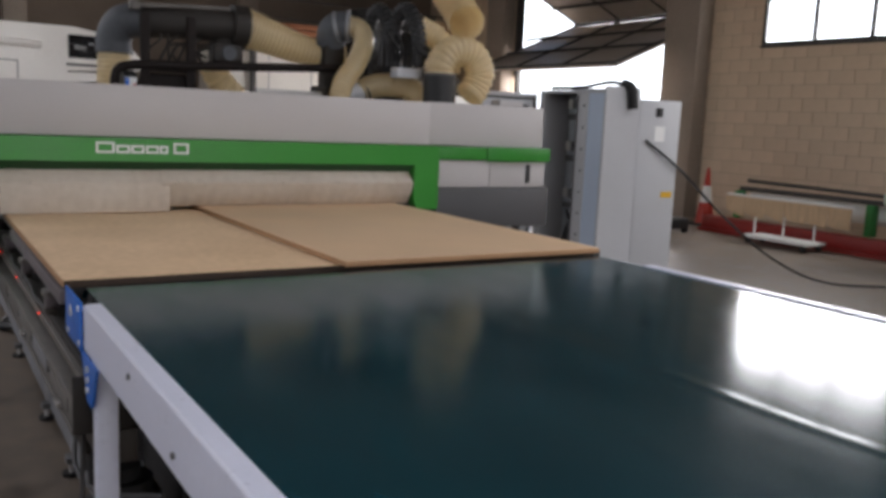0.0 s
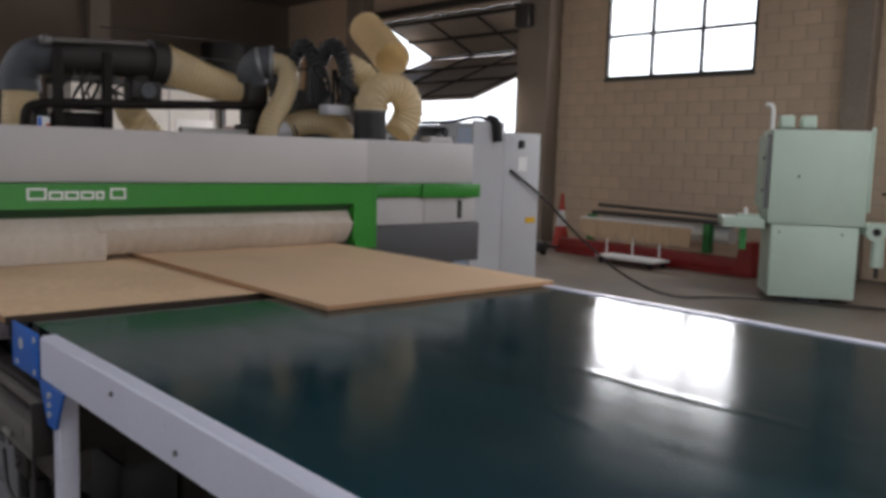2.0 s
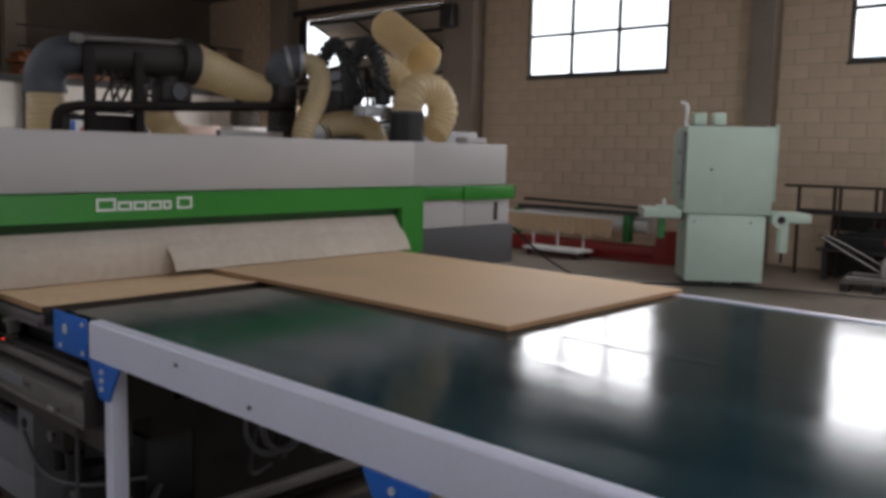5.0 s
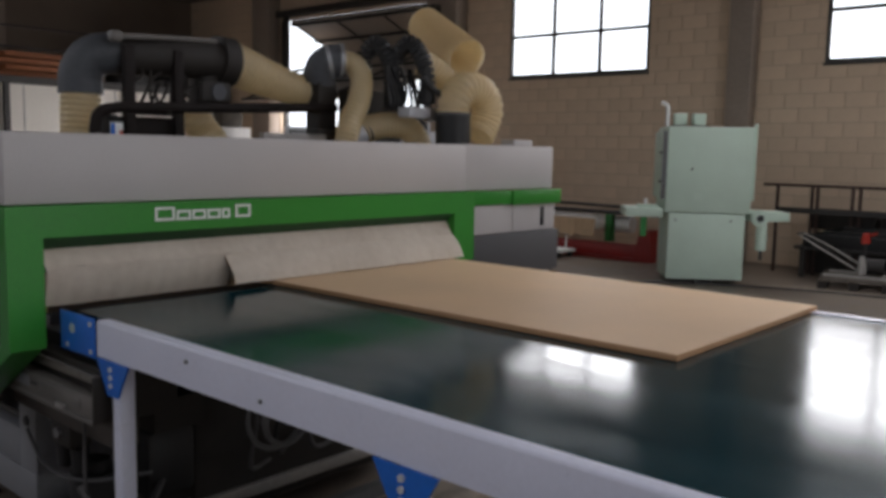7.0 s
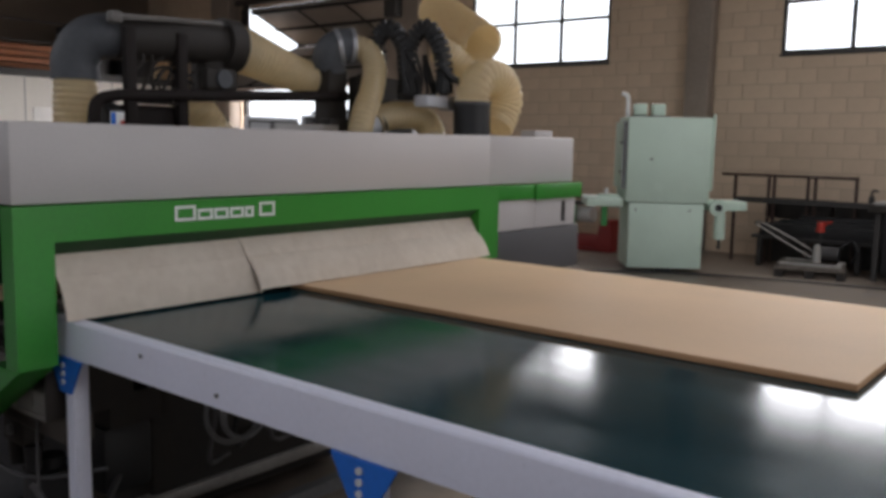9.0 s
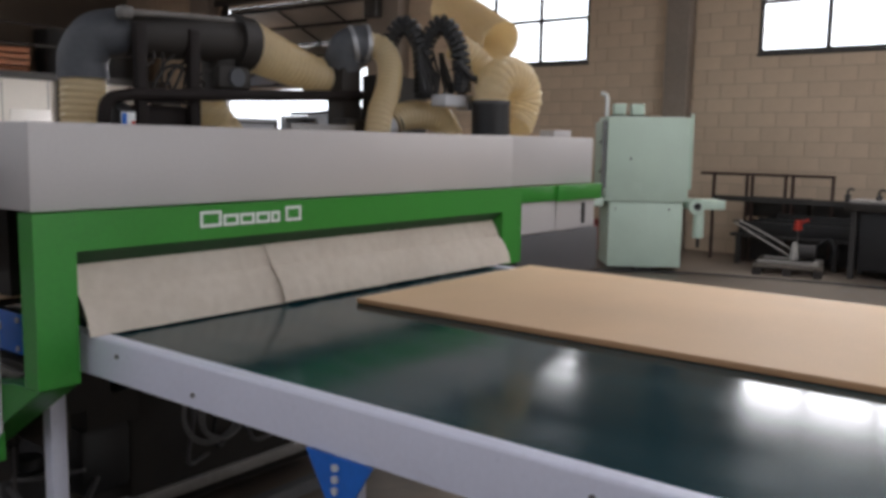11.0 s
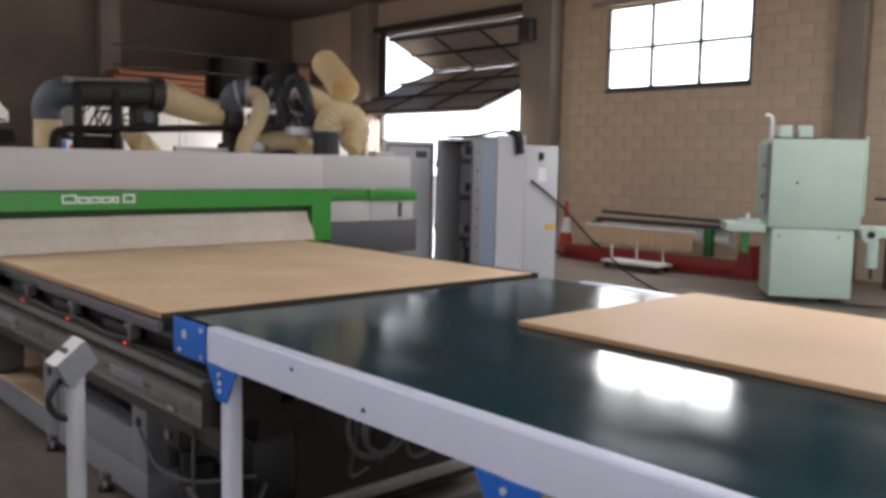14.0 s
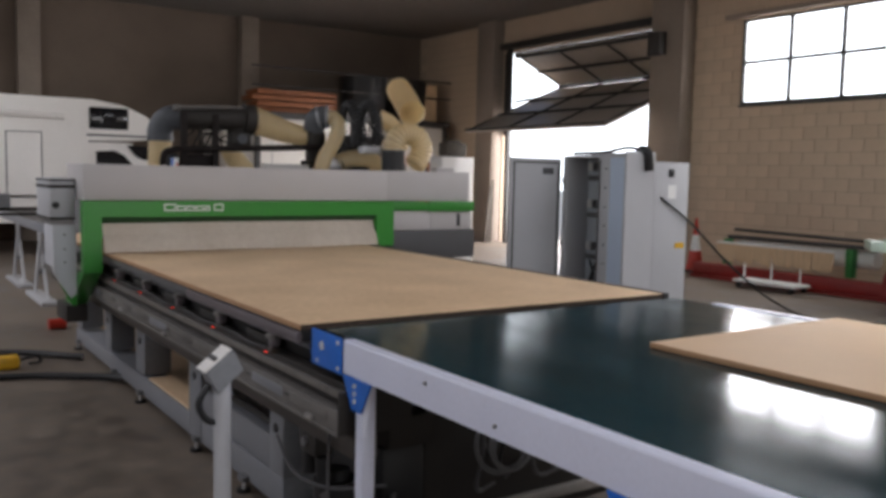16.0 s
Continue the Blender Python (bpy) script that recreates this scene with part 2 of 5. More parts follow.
def tube(bm, points, r, seg=14, steps=8, ribs=0.0, pitch=0.03, r_end=None, caps=True):
    """A round bar or hose along a smooth line; ribs: the height of its corrugation."""
    path = smooth_path(points, steps)
    if ribs:
        length = sum((path[i + 1] - path[i]).length for i in range(len(path) - 1))
        n = max(8, int(length / pitch * 4))
        dense, acc = [], 0.0
        seglen = [(path[i + 1] - path[i]).length for i in range(len(path) - 1)]
        for k in range(n + 1):
            want, i, s = length * k / n, 0, 0.0
            while i < len(seglen) - 1 and s + seglen[i] < want:
                s += seglen[i]
                i += 1
            dense.append(path[i].lerp(path[i + 1], min(1, (want - s) / max(1e-6, seglen[i]))))
        path = dense
    rings, up = [], None
    count = len(path)
    for i, p in enumerate(path):
        d = (path[min(i + 1, count - 1)] - path[max(i - 1, 0)]).normalized()
        if up is None:
            up = d.orthogonal().normalized()
        up = (up - d * up.dot(d)).normalized()
        side = d.cross(up)
        rr = r if r_end is None else r + (r_end - r) * i / (count - 1)
        if ribs:
            rr += ribs * (1 if i % 4 in (0, 1) else -1) * 0.5
        rings.append([bm.verts.new(p + (up * math.cos(2 * math.pi * k / seg) + side * math.sin(2 * math.pi * k / seg)) * rr) for k in range(seg)])
    for a, b in zip(rings, rings[1:]):
        for k in range(seg):
            bm.faces.new((a[k], a[(k + 1) % seg], b[(k + 1) % seg], b[k]))
    if caps:
        bm.faces.new(list(reversed(rings[0])))
        bm.faces.new(rings[-1])
    return bm


def part(name, bm, mat, parent=None, label="", angle=35):
    """Links a bmesh as one mesh object, under a thing or a part if given."""
    me = bpy.data.meshes.new(name)
    bmesh.ops.recalc_face_normals(bm, faces=bm.faces[:])
    bm.to_mesh(me)
    bm.free()
    me.materials.append(mat)
    me.polygons.foreach_set("use_smooth", [True] * len(me.polygons))
    me.set_sharp_from_angle(angle=radians(angle))
    ob = new(name, me)
    if parent:
        ob.parent = parent
    if label:
        tagged(ob, label)
    return ob


def thing(name, at, label, category, group="", kind=""):
    ob = new(name)
    ob.empty_display_size = 0.2
    ob.matrix_basis = at if isinstance(at, Matrix) else Matrix.Translation(at)
    return tagged(ob, label, category, group, kind)


def boxes(*rows, bevel=0.0):
    bm = bm_new()
    for r in rows:
        box(bm, *r, bevel=bevel)
    return bm


def structure(name, bm, mat, label):
    return tagged(part(name, bm, mat), label, kind="structure")


# ---------------------------------------------------------------- the hall
T = 0.3
structure("floor", boxes((WEST - 0.3, WX + T, SY - 0.3, NY + 0.3, -0.2, 0.0)), M_FLOOR, "worn grey-brown concrete workshop floor with stains")
structure("ground", boxes((WX + T, 400, -400, 400, -0.25, -0.05)), M_OUT, "pale concrete yard outside the open door")
tagged(part("backdrop", boxes((70, 70.2, -90, 120, -0.04, 34)), M_SKYWHITE), "white overcast sky low over the yard", kind="structure")
# the roof is left open where the added fill lamps shine in
roof = bm_new()
cx = sorted({WEST - 0.3, WX + T, *(v for k in FILL_SKYLIGHTS for v in k[:2])})
cy = sorted({SY - 0.3, NY + 0.3, *(v for k in FILL_SKYLIGHTS for v in k[2:4])})
for xa, xb in zip(cx, cx[1:]):
    for ya, yb in zip(cy, cy[1:]):
        if not any(k[0] <= xa and xb <= k[1] and k[2] <= ya and yb <= k[3] for k in FILL_SKYLIGHTS):
            box(roof, xa, xb, ya, yb, CEIL, CEIL + 0.2)
tagged(part("ceiling", roof, M_CEIL), "dark concrete hall ceiling", kind="structure")
# far wall; unseen west and south walls with an added window band and gate
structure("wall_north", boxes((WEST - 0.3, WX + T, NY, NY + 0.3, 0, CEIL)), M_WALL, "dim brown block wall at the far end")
structure("wall_west", boxes((WEST - 0.3, WEST, SY, NY, 0, 2.6), (WEST - 0.3, WEST, SY, NY, 4.2, CEIL), (WEST - 0.3, WEST, SY, -5.6, 2.6, 4.2), (WEST - 0.3, WEST, 12.6, NY, 2.6, 4.2)), M_WALL, "unseen brown block wall with an added window band for fill light")
structure("wall_south", boxes((WEST, -0.6, SY - 0.3, SY, 0, CEIL), (4.6, WX, SY - 0.3, SY, 0, CEIL), (-0.6, 4.6, SY - 0.3, SY, 4.4, CEIL)), M_WALL, "unseen brown block wall with an added open gate for fill light")

# the window wall: mortar core with openings
core = bm_new()
ys = [SY]
for a, b in sorted(WIN):
    ys += [a, b]
ys += [DOOR_Y0, DOOR_Y1, NY]
for i in range(len(ys) - 1):
    a, b = ys[i], ys[i + 1]
    if (a, b) in WIN:
        box(core, WX, WX + 0.10, a, b, 0, WZ0)
        box(core, WX, WX + 0.10, a, b, WZ1, CEIL)
    elif a == DOOR_Y0:
        box(core, WX, WX + 0.10, a, b, DOOR_Z, CEIL)
    else:
        box(core, WX, WX + 0.10, a, b, 0, CEIL)
wall_east = structure("wall_east", core, M_MORTAR, "tan concrete-block wall with high steel windows")

# columns standing proud of the wall
for k, (a, b, d) in enumerate([(7.83, 8.58, 0.32), (2.42, 2.78, 0.22), (-3.1, -2.7, 0.22), (13.32, 13.95, 0.3)]):
    structure("column_%d" % (k + 1), boxes((WX - d, WX - 0.001, a, b, 0, CEIL), bevel=0.012), M_CONCRETE, "grey-brown concrete column against the block wall")
for k, x in enumerate((1.35, 6.0)):
    structure("column_far_%d" % (k + 1), boxes((x, x + 0.42, NY - 0.25, NY - 0.001, 0, CEIL), bevel=0.012), M_CONCRETE, "concrete column on the dim far wall")
structure("lintel", boxes((WX - 0.08, WX - 0.002, 6.6, 7.15, 4.24, 4.32), (WX - 0.08, WX - 0.002, 3.9, 6.6, 4.24, 4.32)), M_CONCRETE, "dark lintel over the window")


def window(name, y0, y1):
    w = thing(name, (0, 0, 0), "steel-framed window of small panes, white with daylight", "window", kind="structure")
    f = 0.055
    part("window_frame", boxes((WX - 0.004, WX + 0.05, y0 + 0.001, y0 + f, WZ0 + 0.001, WZ1 - 0.001), (WX - 0.004, WX + 0.05, y1 - f, y1 - 0.001, WZ0 + 0.001, WZ1 - 0.001),
                               (WX - 0.004, WX + 0.05, y0 + f, y1 - f, WZ0 + 0.001, WZ0 + f), (WX - 0.004, WX + 0.05, y0 + f, y1 - f, WZ1 - f, WZ1 - 0.001)), M_FRAME, w)
    zm = 3.50
    for k in (1, 2):
        y = y0 + (y1 - y0) * k / 3
        part("mullion", boxes((WX + 0.002, WX + 0.045, y - 0.030, y + 0.030, WZ0 + f, WZ1 - f)), M_FRAME, w)
    part("transom", boxes((WX + 0.006, WX + 0.04, y0 + f, y1 - f, zm - 0.027, zm + 0.027)), M_FRAME, w)
    part("window_sill", boxes((WX - 0.02, WX + 0.06, y0 - 0.01, y1 + 0.02, WZ0 - 0.035, WZ0 - 0.002), bevel=0.006), M_STEEL_DARK, w, "dark weathered sill")


for k, (a, b) in enumerate(WIN):
    window("window_%d" % (k + 1), a, b)

# folding gate, half raised: upper leaf out, lower leaf in
gate = thing("folding_gate", (0, 0, 0), "half-raised folding sheet-steel gate with diagonal braces", "gate", kind="structure")
FX, FZ, LX, LZ = 12.42, 3.65, 9.75, 2.47
def leaf(name, xa, za, xb, zb, ribs, inner):
    d = Vector((xb - xa, 0, zb - za)).normalized()
    nrm = Vector((-d.z, 0, d.x)) * 0.025
    bm = bm_new()
    prism(bm, [(xa + nrm.x, za + nrm.z), (xb + nrm.x, zb + nrm.z), (xb - nrm.x, zb - nrm.z), (xa - nrm.x, za - nrm.z)], "y", DOOR_Y0 + 0.1, DOOR_Y1 - 0.31)
    lf = part(name, bm, M_DOORLEAF, gate)
    for k in range(ribs + 1):
        f = k / ribs
        x, z = xa + (xb - xa) * f, za + (zb - za) * f
        za0, za1 = (z + 0.028, z + 0.075) if inner else (z - 0.085, z - 0.028)
        part("stiffener", boxes((x - 0.035, x + 0.035, DOOR_Y0 + 0.09, DOOR_Y1 - 0.30, za0, za1)), M_STEEL_DARK, lf)
    up = 0.045 if inner else -0.05
    for y in (DOOR_Y0 + 0.15, DOOR_Y0 + 1.55, DOOR_Y0 + 2.95, DOOR_Y1 - 0.38):
        part("cross_rib", cyl(bm_new(), (xa, y, za + up), (xb, y, zb + up), 0.022, 6), M_STEEL_DARK, lf)
    return lf
leaf("upper_leaf", WX + 0.1, DOOR_Z - 0.05, FX, FZ + 0.06, 2, False)
leaf("lower_leaf", FX, FZ - 0.06, LX, LZ, 3, True)
bm = bm_new()
for y in (DOOR_Y0 + 0.2, DOOR_Y1 - 0.45):
    cyl(bm, (WX - 0.02, y, 3.2), (FX - 0.2, y, FZ - 0.2), 0.03, 8)
part("brace", bm, M_STEEL_DARK, gate)
part("gate_post", boxes((WX - 0.12, WX - 0.004, DOOR_Y0 - 0.03, DOOR_Y0 + 0.06, 0, DOOR_Z + 0.06), bevel=0.006), M_STEEL_DARK, gate)
part("gate_post", boxes((WX - 0.12, WX - 0.004, DOOR_Y1 - 0.34, DOOR_Y1 - 0.24, 0, DOOR_Z + 0.06), bevel=0.006), M_STEEL_DARK, gate)
part("side_panel", boxes((WX + 0.02, WX + 0.06, DOOR_Y1 - 0.235, DOOR_Y1 - 0.002, 2.45, DOOR_Z)), M_STEEL_DARK, gate)
part("head_seal", boxes((WX + 0.105, WX + 0.16, DOOR_Y0 + 0.005, DOOR_Y1 - 0.24, DOOR_Z - 0.075, DOOR_Z - 0.002)), M_STEEL_DARK, gate)
part("head_beam", boxes((WX - 0.12, WX - 0.004, DOOR_Y0 - 0.1, DOOR_Y1 + 0.1, DOOR_Z + 0.062, DOOR_Z + 0.2), bevel=0.006), M_STEEL_DARK, gate)
box_thing = tagged(part("junction_box", boxes((WX - 0.5, WX - 0.33, 8.2, 8.5, 3.75, 4.15), bevel=0.01), M_STEEL_DARK), "black junction box fixed high on the column", "box")


# ---------------------------------------------------------------- conveyor
CL, CW = -3.9, 1.92          # far end and width
conveyor = thing("belt_conveyor", (0, 0, 0), "outfeed belt conveyor with dark green belt and pale steel frame", "conveyor")
bm = bm_new()
prism(bm, [(0.0, 0.859), (0.0, 0.961), (0.0012, 0.9655), (0.0045, 0.9688), (0.009, 0.97), (0.04, 0.97), (0.04, 0.955), (0.03, 0.955), (0.03, 0.859)], "y", CL, 0.005)
part("side_rail", bm, M_RAIL, conveyor)
bm = bm_new()
prism(bm, [(CW, 0.862), (CW, 0.964), (CW - 0.006, 0.97), (CW - 0.05, 0.97), (CW - 0.05, 0.955), (CW - 0.03, 0.955), (CW - 0.03, 0.862)], "y", CL, 0.005)
part("side_rail", bm, M_RAIL, conveyor)
# belt: a shallowly rippled sheet that wraps round the end roller
bm = bm_new()
NXB, NYB = 150, 170
grid = []
for j in range(NYB + 1):
    row = []
    for i in range(NXB + 1):
        x = 0.042 + (CW - 0.094) * i / NXB
        y = 0.285 + (CL - 0.285) * j / NYB
        z = 0.9655
        edge = min(1, max(0, (x - 0.052) / 0.15), max(0, (CW - 0.052 - x) / 0.05))
        u = Vector((x * 1.3, y * 0.55, 0.3))
        z += 0.0012 * noise.noise(u * 1.7) * edge
        along = max(0.0, min(1.0, (-0.92 - y) * 6, (y + 1.75) * 4))
        crease = 1.1 * math.exp(-((x - 0.937 - 0.006 * math.sin(y * 11)) / 0.016) ** 2) * along
        for bx0, by0, ang, size in ((1.63, -0.72, 0.5, 0.10), (1.60, -0.86, -0.6, 0.09), (1.50, -1.00, 0.9, 0.08), (1.42, -0.62, 0.2, 0.07), (1.70, -1.25, 1.1, 0.12), (0.62, -1.28, 1.3, 0.10)):
            du, dv = x - bx0, y - by0
            a, b = du * math.cos(ang) + dv * math.sin(ang), -du * math.sin(ang) + dv * math.cos(ang)
            crease += 0.55 * math.exp(-(a / size) ** 2 - (b / 0.018) ** 2)
        z += 0.0009 * crease
        if y > 0.22:
            z -= (y - 0.22) ** 2 * 9
        row.append(bm.verts.new((x, y, z)))
    grid.append(row)
for a, b in zip(grid, grid[1:]):
    for i in range(NXB):
        bm.faces.new((a[i], a[i + 1], b[i + 1], b[i]))
belt = part("belt", bm, M_BELT, conveyor, "glossy dark green belt, lightly creased")
part("slider_bed", boxes((0.052, CW - 0.052, CL, 0.1, 0.93, 0.96)), M_BEDGREY, conveyor)
part("end_roller", cyl(bm_new(), (0.055, 0.235, 0.912), (CW - 0.055, 0.235, 0.912), 0.048, 24), M_BLACK, conveyor)
part("return_belt", boxes((0.055, CW - 0.055, CL, 0.1, 0.865, 0.87)), M_BELT, conveyor)

for sx, xo in ((1, -0.007), (-1, CW + 0.001)):
    plate = part("end_plate", boxes((xo, xo + 0.006, 0.008, 0.235, 0.85, 0.975 if sx > 0 else 0.955), bevel=0.002), M_BLUE if sx > 0 else M_RAIL, conveyor, "blue bearing plate" if sx > 0 else "pale bearing plate")
    for y, z in ((0.03, 0.955), (0.03, 0.868), (0.185, 0.868)):
        part("bolt", cyl(bm_new(), (xo - 0.004, y, z), (xo + 0.01, y, z), 0.008, 8), M_ZINC, plate)
    part("tension_slot", cyl(bm_new(), (xo - 0.003, 0.15, 0.925), (xo + 0.009, 0.15, 0.925), 0.016, 16), M_ZINC, plate)
for y in (-0.10, -1.32, -2.55, -3.7):
    for xo, xl in ((-0.008, 0.004), (CW + 0.002, CW - 0.064)):
        bm = bm_new()
        prism(bm, [(y - 0.095, 0.858), (y + 0.095, 0.858), (y + 0.03, 0.752), (y - 0.03, 0.752)], "x", xo, xo + 0.006)
        tri = part("gusset", bm, M_BLUE, conveyor, "blue triangular gusset")
        for z in (0.835, 0.81, 0.785):
            part("bolt", cyl(bm_new(), (xo - 0.006, y + 0.006, z), (xo + 0.01, y + 0.006, z), 0.0085, 8), M_ZINC, tri)
        leg = part("leg", boxes((xl, xl + 0.05, y - 0.025, y + 0.025, 0.02, 0.8575), bevel=0.005), M_RAIL, conveyor)
        part("foot_plate", boxes((xl - 0.02, xl + 0.08, y - 0.05, y + 0.05, 0.0, 0.02)), M_STEEL_DARK, leg)
    part("cross_beam", boxes((0.066, CW - 0.066, y - 0.025, y + 0.025, 0.12, 0.17)), M_BEDGREY, conveyor)
for y, z in ((-0.497, 0.931), (-0.824, 0.891), (-1.9, 0.93), (-2.4, 0.9)):
    part("rail_screw", cyl(bm_new(), (-0.005, y, z), (0.004, y, z), 0.006, 10), M_BEDGREY, conveyor)
part("stay", boxes((0.30, 1.75, 0.275, 0.335, 0.10, 0.15), bevel=0.006), M_PALE, conveyor, "pale steel bar low under the belt")
rnd = random.Random(21)
for k in range(9):
    x, y = 0.55 + 0.13 * k, rnd.uniform(0.0, 0.22)
    part("hanging_cable", tube(bm_new(), [(x, y, 0.80), (x + rnd.uniform(-0.1, 0.1), y - 0.04, 0.55), (x + rnd.uniform(-0.15, 0.15), y, 0.34), (x + 0.2, y + 0.1, 0.30)], 0.009, 6, 5), M_BLACK if k % 3 else M_DARKGREY, conveyor)


# ---------------------------------------------------------------- machine bed
BY0, BY1, BW = 0.36, 5.2, 1.94
bed = thing("machine_bed", (0, 0, 0), "grey router bed with linear guides and open base frame", "machine bed")
part("table", boxes((0.06, BW - 0.04, BY0 + 0.03, BY1, 0.86, 0.926), bevel=0.004), M_BEDGREY, bed)
part("side_profile", boxes((-0.004, 0.055, BY0 + 0.01, 1.67, 0.902, 0.934), (-0.002, 0.05, BY0 + 0.012, 1.66, 0.892, 0.8999), bevel=0.003), M_PROFILE, bed, "mauve-grey aluminium side profile")
part("side_ledge", boxes((0.02, 0.055, 1.672, BY1, 0.905, 0.934), bevel=0.003), M_BEDGREY, bed)
part("guide_strip", boxes((BW + 0.003, BW + 0.042, BY0 - 0.01, BY1, 0.90, 0.967), bevel=0.004), M_BLACK, bed, "black guide strip along the bed")
part("front_profile", boxes((0.02, BW, BY0, BY0 + 0.028, 0.90, 0.934)), M_BLACK, bed)
# guide_recess is a near-black strip standing in for a shaded gap
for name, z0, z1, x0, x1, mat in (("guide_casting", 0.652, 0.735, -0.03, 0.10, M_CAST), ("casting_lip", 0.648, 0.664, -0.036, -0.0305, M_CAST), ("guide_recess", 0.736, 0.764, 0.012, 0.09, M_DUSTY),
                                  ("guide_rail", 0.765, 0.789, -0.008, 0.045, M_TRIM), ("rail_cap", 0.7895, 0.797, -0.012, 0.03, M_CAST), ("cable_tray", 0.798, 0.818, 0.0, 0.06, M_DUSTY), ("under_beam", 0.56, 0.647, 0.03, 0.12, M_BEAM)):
    part(name, boxes((x0, x1, -0.02, BY1 + 0.3, z0, z1), bevel=0.003), mat, bed)
for k in range(14):
    part("cover_plate", boxes((-0.0335, -0.0302, 0.06 + 0.37 * k, 0.36 + 0.37 * k, 0.684, 0.722), bevel=0.001), M_BASE if k % 4 == 1 else M_CAST, bed)
    part("cover_gap", boxes((-0.0335, -0.0302, 0.375 + 0.37 * k, 0.415 + 0.37 * k, 0.70, 0.706)), M_BLACK, bed)
for y in (0.16, 0.95, 1.9, 2.8):
    part("pinch_clip", boxes((-0.045, -0.0305, y, y + 0.05, 0.664, 0.68), bevel=0.003), M_ALU, bed)
part("casting_end", boxes((-0.034, 0.11, -0.034, -0.0205, 0.655, 0.80), bevel=0.003), M_DUSTY, bed)
# near-black filler, painted for the shade in the gap below the table
part("dark_gap_fill", boxes((0.10, 0.3, 0.05, BY1, 0.62, 0.859)), M_DUSTY, bed)
# base frame: sill, posts, top beam
part("base_sill", boxes((0.17, 0.34, 2.161, BY1, 0.045, 0.165), bevel=0.008), M_BASE, bed)
part("base_apron", boxes((0.17, 0.34, 0.88, 1.959, 0.05, 0.19), (0.176, 0.34, 0.88, 1.959, 0.191, 0.345), bevel=0.006), M_BASE, bed)
part("base_top_beam", boxes((0.17, 0.34, 0.86, BY1, 0.50, 0.615), bevel=0.008), M_BASE, bed)
for y, w in ((0.945, 0.075), (2.06, 0.10), (3.17, 0.11), (4.05, 0.10), (5.05, 0.10)):
    post = part("base_post", boxes((0.166, 0.335, y - w, y + w, 0.05 if w == 0.10 and y < 3 else 0.19, 0.499), bevel=0.006), M_BASE, bed)
    part("post_hole", cyl(bm_new(), (0.160, y, 0.40), (0.168, y, 0.40), 0.022, 12), M_BLACK, post)
part("apron_rod", cyl(bm_new(), (0.20, 1.04, 0.39), (0.20, 1.95, 0.39), 0.014, 8), M_DUSTY, bed)
part("base_far_side", boxes((BW - 0.3, BW - 0.1, 0.6, BY1, 0.05, 0.86)), M_BEDGREY, bed)
part("base_floor", boxes((0.345, BW - 0.31, 1.4, BY1, 0.10, 0.158)), M_SPOIL, bed)
part("offcut_shelf", boxes((0.19, 0.344, 2.18, 3.05, 0.166, 0.178)), M_SPOIL, bed, "pale board lying on the base")
for y in (1.3, 2.0, 3.13, 3.83, 5.05):
    f = part("levelling_foot", cyl(bm_new(), (0.155, y, 0.0), (0.155, y, 0.016), 0.034, 14), M_BLACK, bed)
    part("foot_screw", cyl(bm_new(), (0.155, y, 0.016), (0.155, y, 0.06), 0.009, 8), M_ZINC, f)
    part("foot_bracket", boxes((0.135, 0.169, y - 0.03, y + 0.03, 0.055, 0.08)), M_BEDGREY, f)
for k in range(8):
    y = 0.60 + 0.602 * k
    c = part("stop_cylinder", boxes((-0.012, 0.03, y - 0.014, y + 0.014, 0.838, 0.892), bevel=0.005), M_PROFILE, bed, "dusty pneumatic stop")
    part("stop_head", boxes((-0.018, 0.034, y - 0.024, y + 0.030, 0.872, 0.8915), bevel=0.004), M_CAST, c)
    part("stop_foot", boxes((-0.014, 0.02, y - 0.018, y + 0.018, 0.819, 0.837), bevel=0.003), M_BEAM, c)
    part("pilot_lamp", cyl(bm_new(), (-0.034, y - 0.01, 0.824), (-0.028, y - 0.01, 0.824), 0.0034, 8), M_LED, c, "small red pilot lamp")
    part("carriage_block", boxes((0.03, 0.09, y + 0.10, y + 0.36, 0.82, 0.858), bevel=0.006), M_DUSTY, bed)
    part("air_line", tube(bm_new(), [(-0.004, y + 0.02, 0.83), (-0.012, y + 0.20, 0.822), (-0.004, y + 0.40, 0.826), (-0.008, y + 0.58, 0.83)], 0.005, 6, 5), M_BLACK, bed)
# dark drive end under the conveyor; its near-black colour also stands in for shade
part("drive_box", boxes((0.30, 0.5, 0.25, 0.75, 0.22, 0.479), bevel=0.03), M_BLACK, bed)
part("dark_machine_mass", boxes((0.52, BW - 0.32, 0.30, 0.95, 0.05, 0.855), bevel=0.02), M_DUSTY, bed)
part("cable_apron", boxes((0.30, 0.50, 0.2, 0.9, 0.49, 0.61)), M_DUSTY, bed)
bm = bm_new()
cyl(bm, (0.16, 0.36, 0.10), (0.16, 0.36, 0.36), 0.085, 20)
cyl(bm, (0.16, 0.36, 0.36), (0.16, 0.36, 0.40), 0.05, 16)
part("vacuum_filter", bm, M_BLACK, bed)
bm = bm_new()
tube(bm, [(0.0, 0.15, 0.40), (0.05, 0.05, 0.28), (0.2, 0.1, 0.26), (0.4, 0.3, 0.3)], 0.012, 8)
tube(bm, [(0.02, 0.14, 0.66), (0.01, 0.13, 0.45), (0.01, 0.12, 0.25), (0.03, 0.12, 0.01)], 0.006, 8)
tube(bm, [(0.10, 0.78, 0.42), (0.05, 0.5, 0.36), (0.08, 0.25, 0.37), (0.2, 0.05, 0.42)], 0.007, 8)
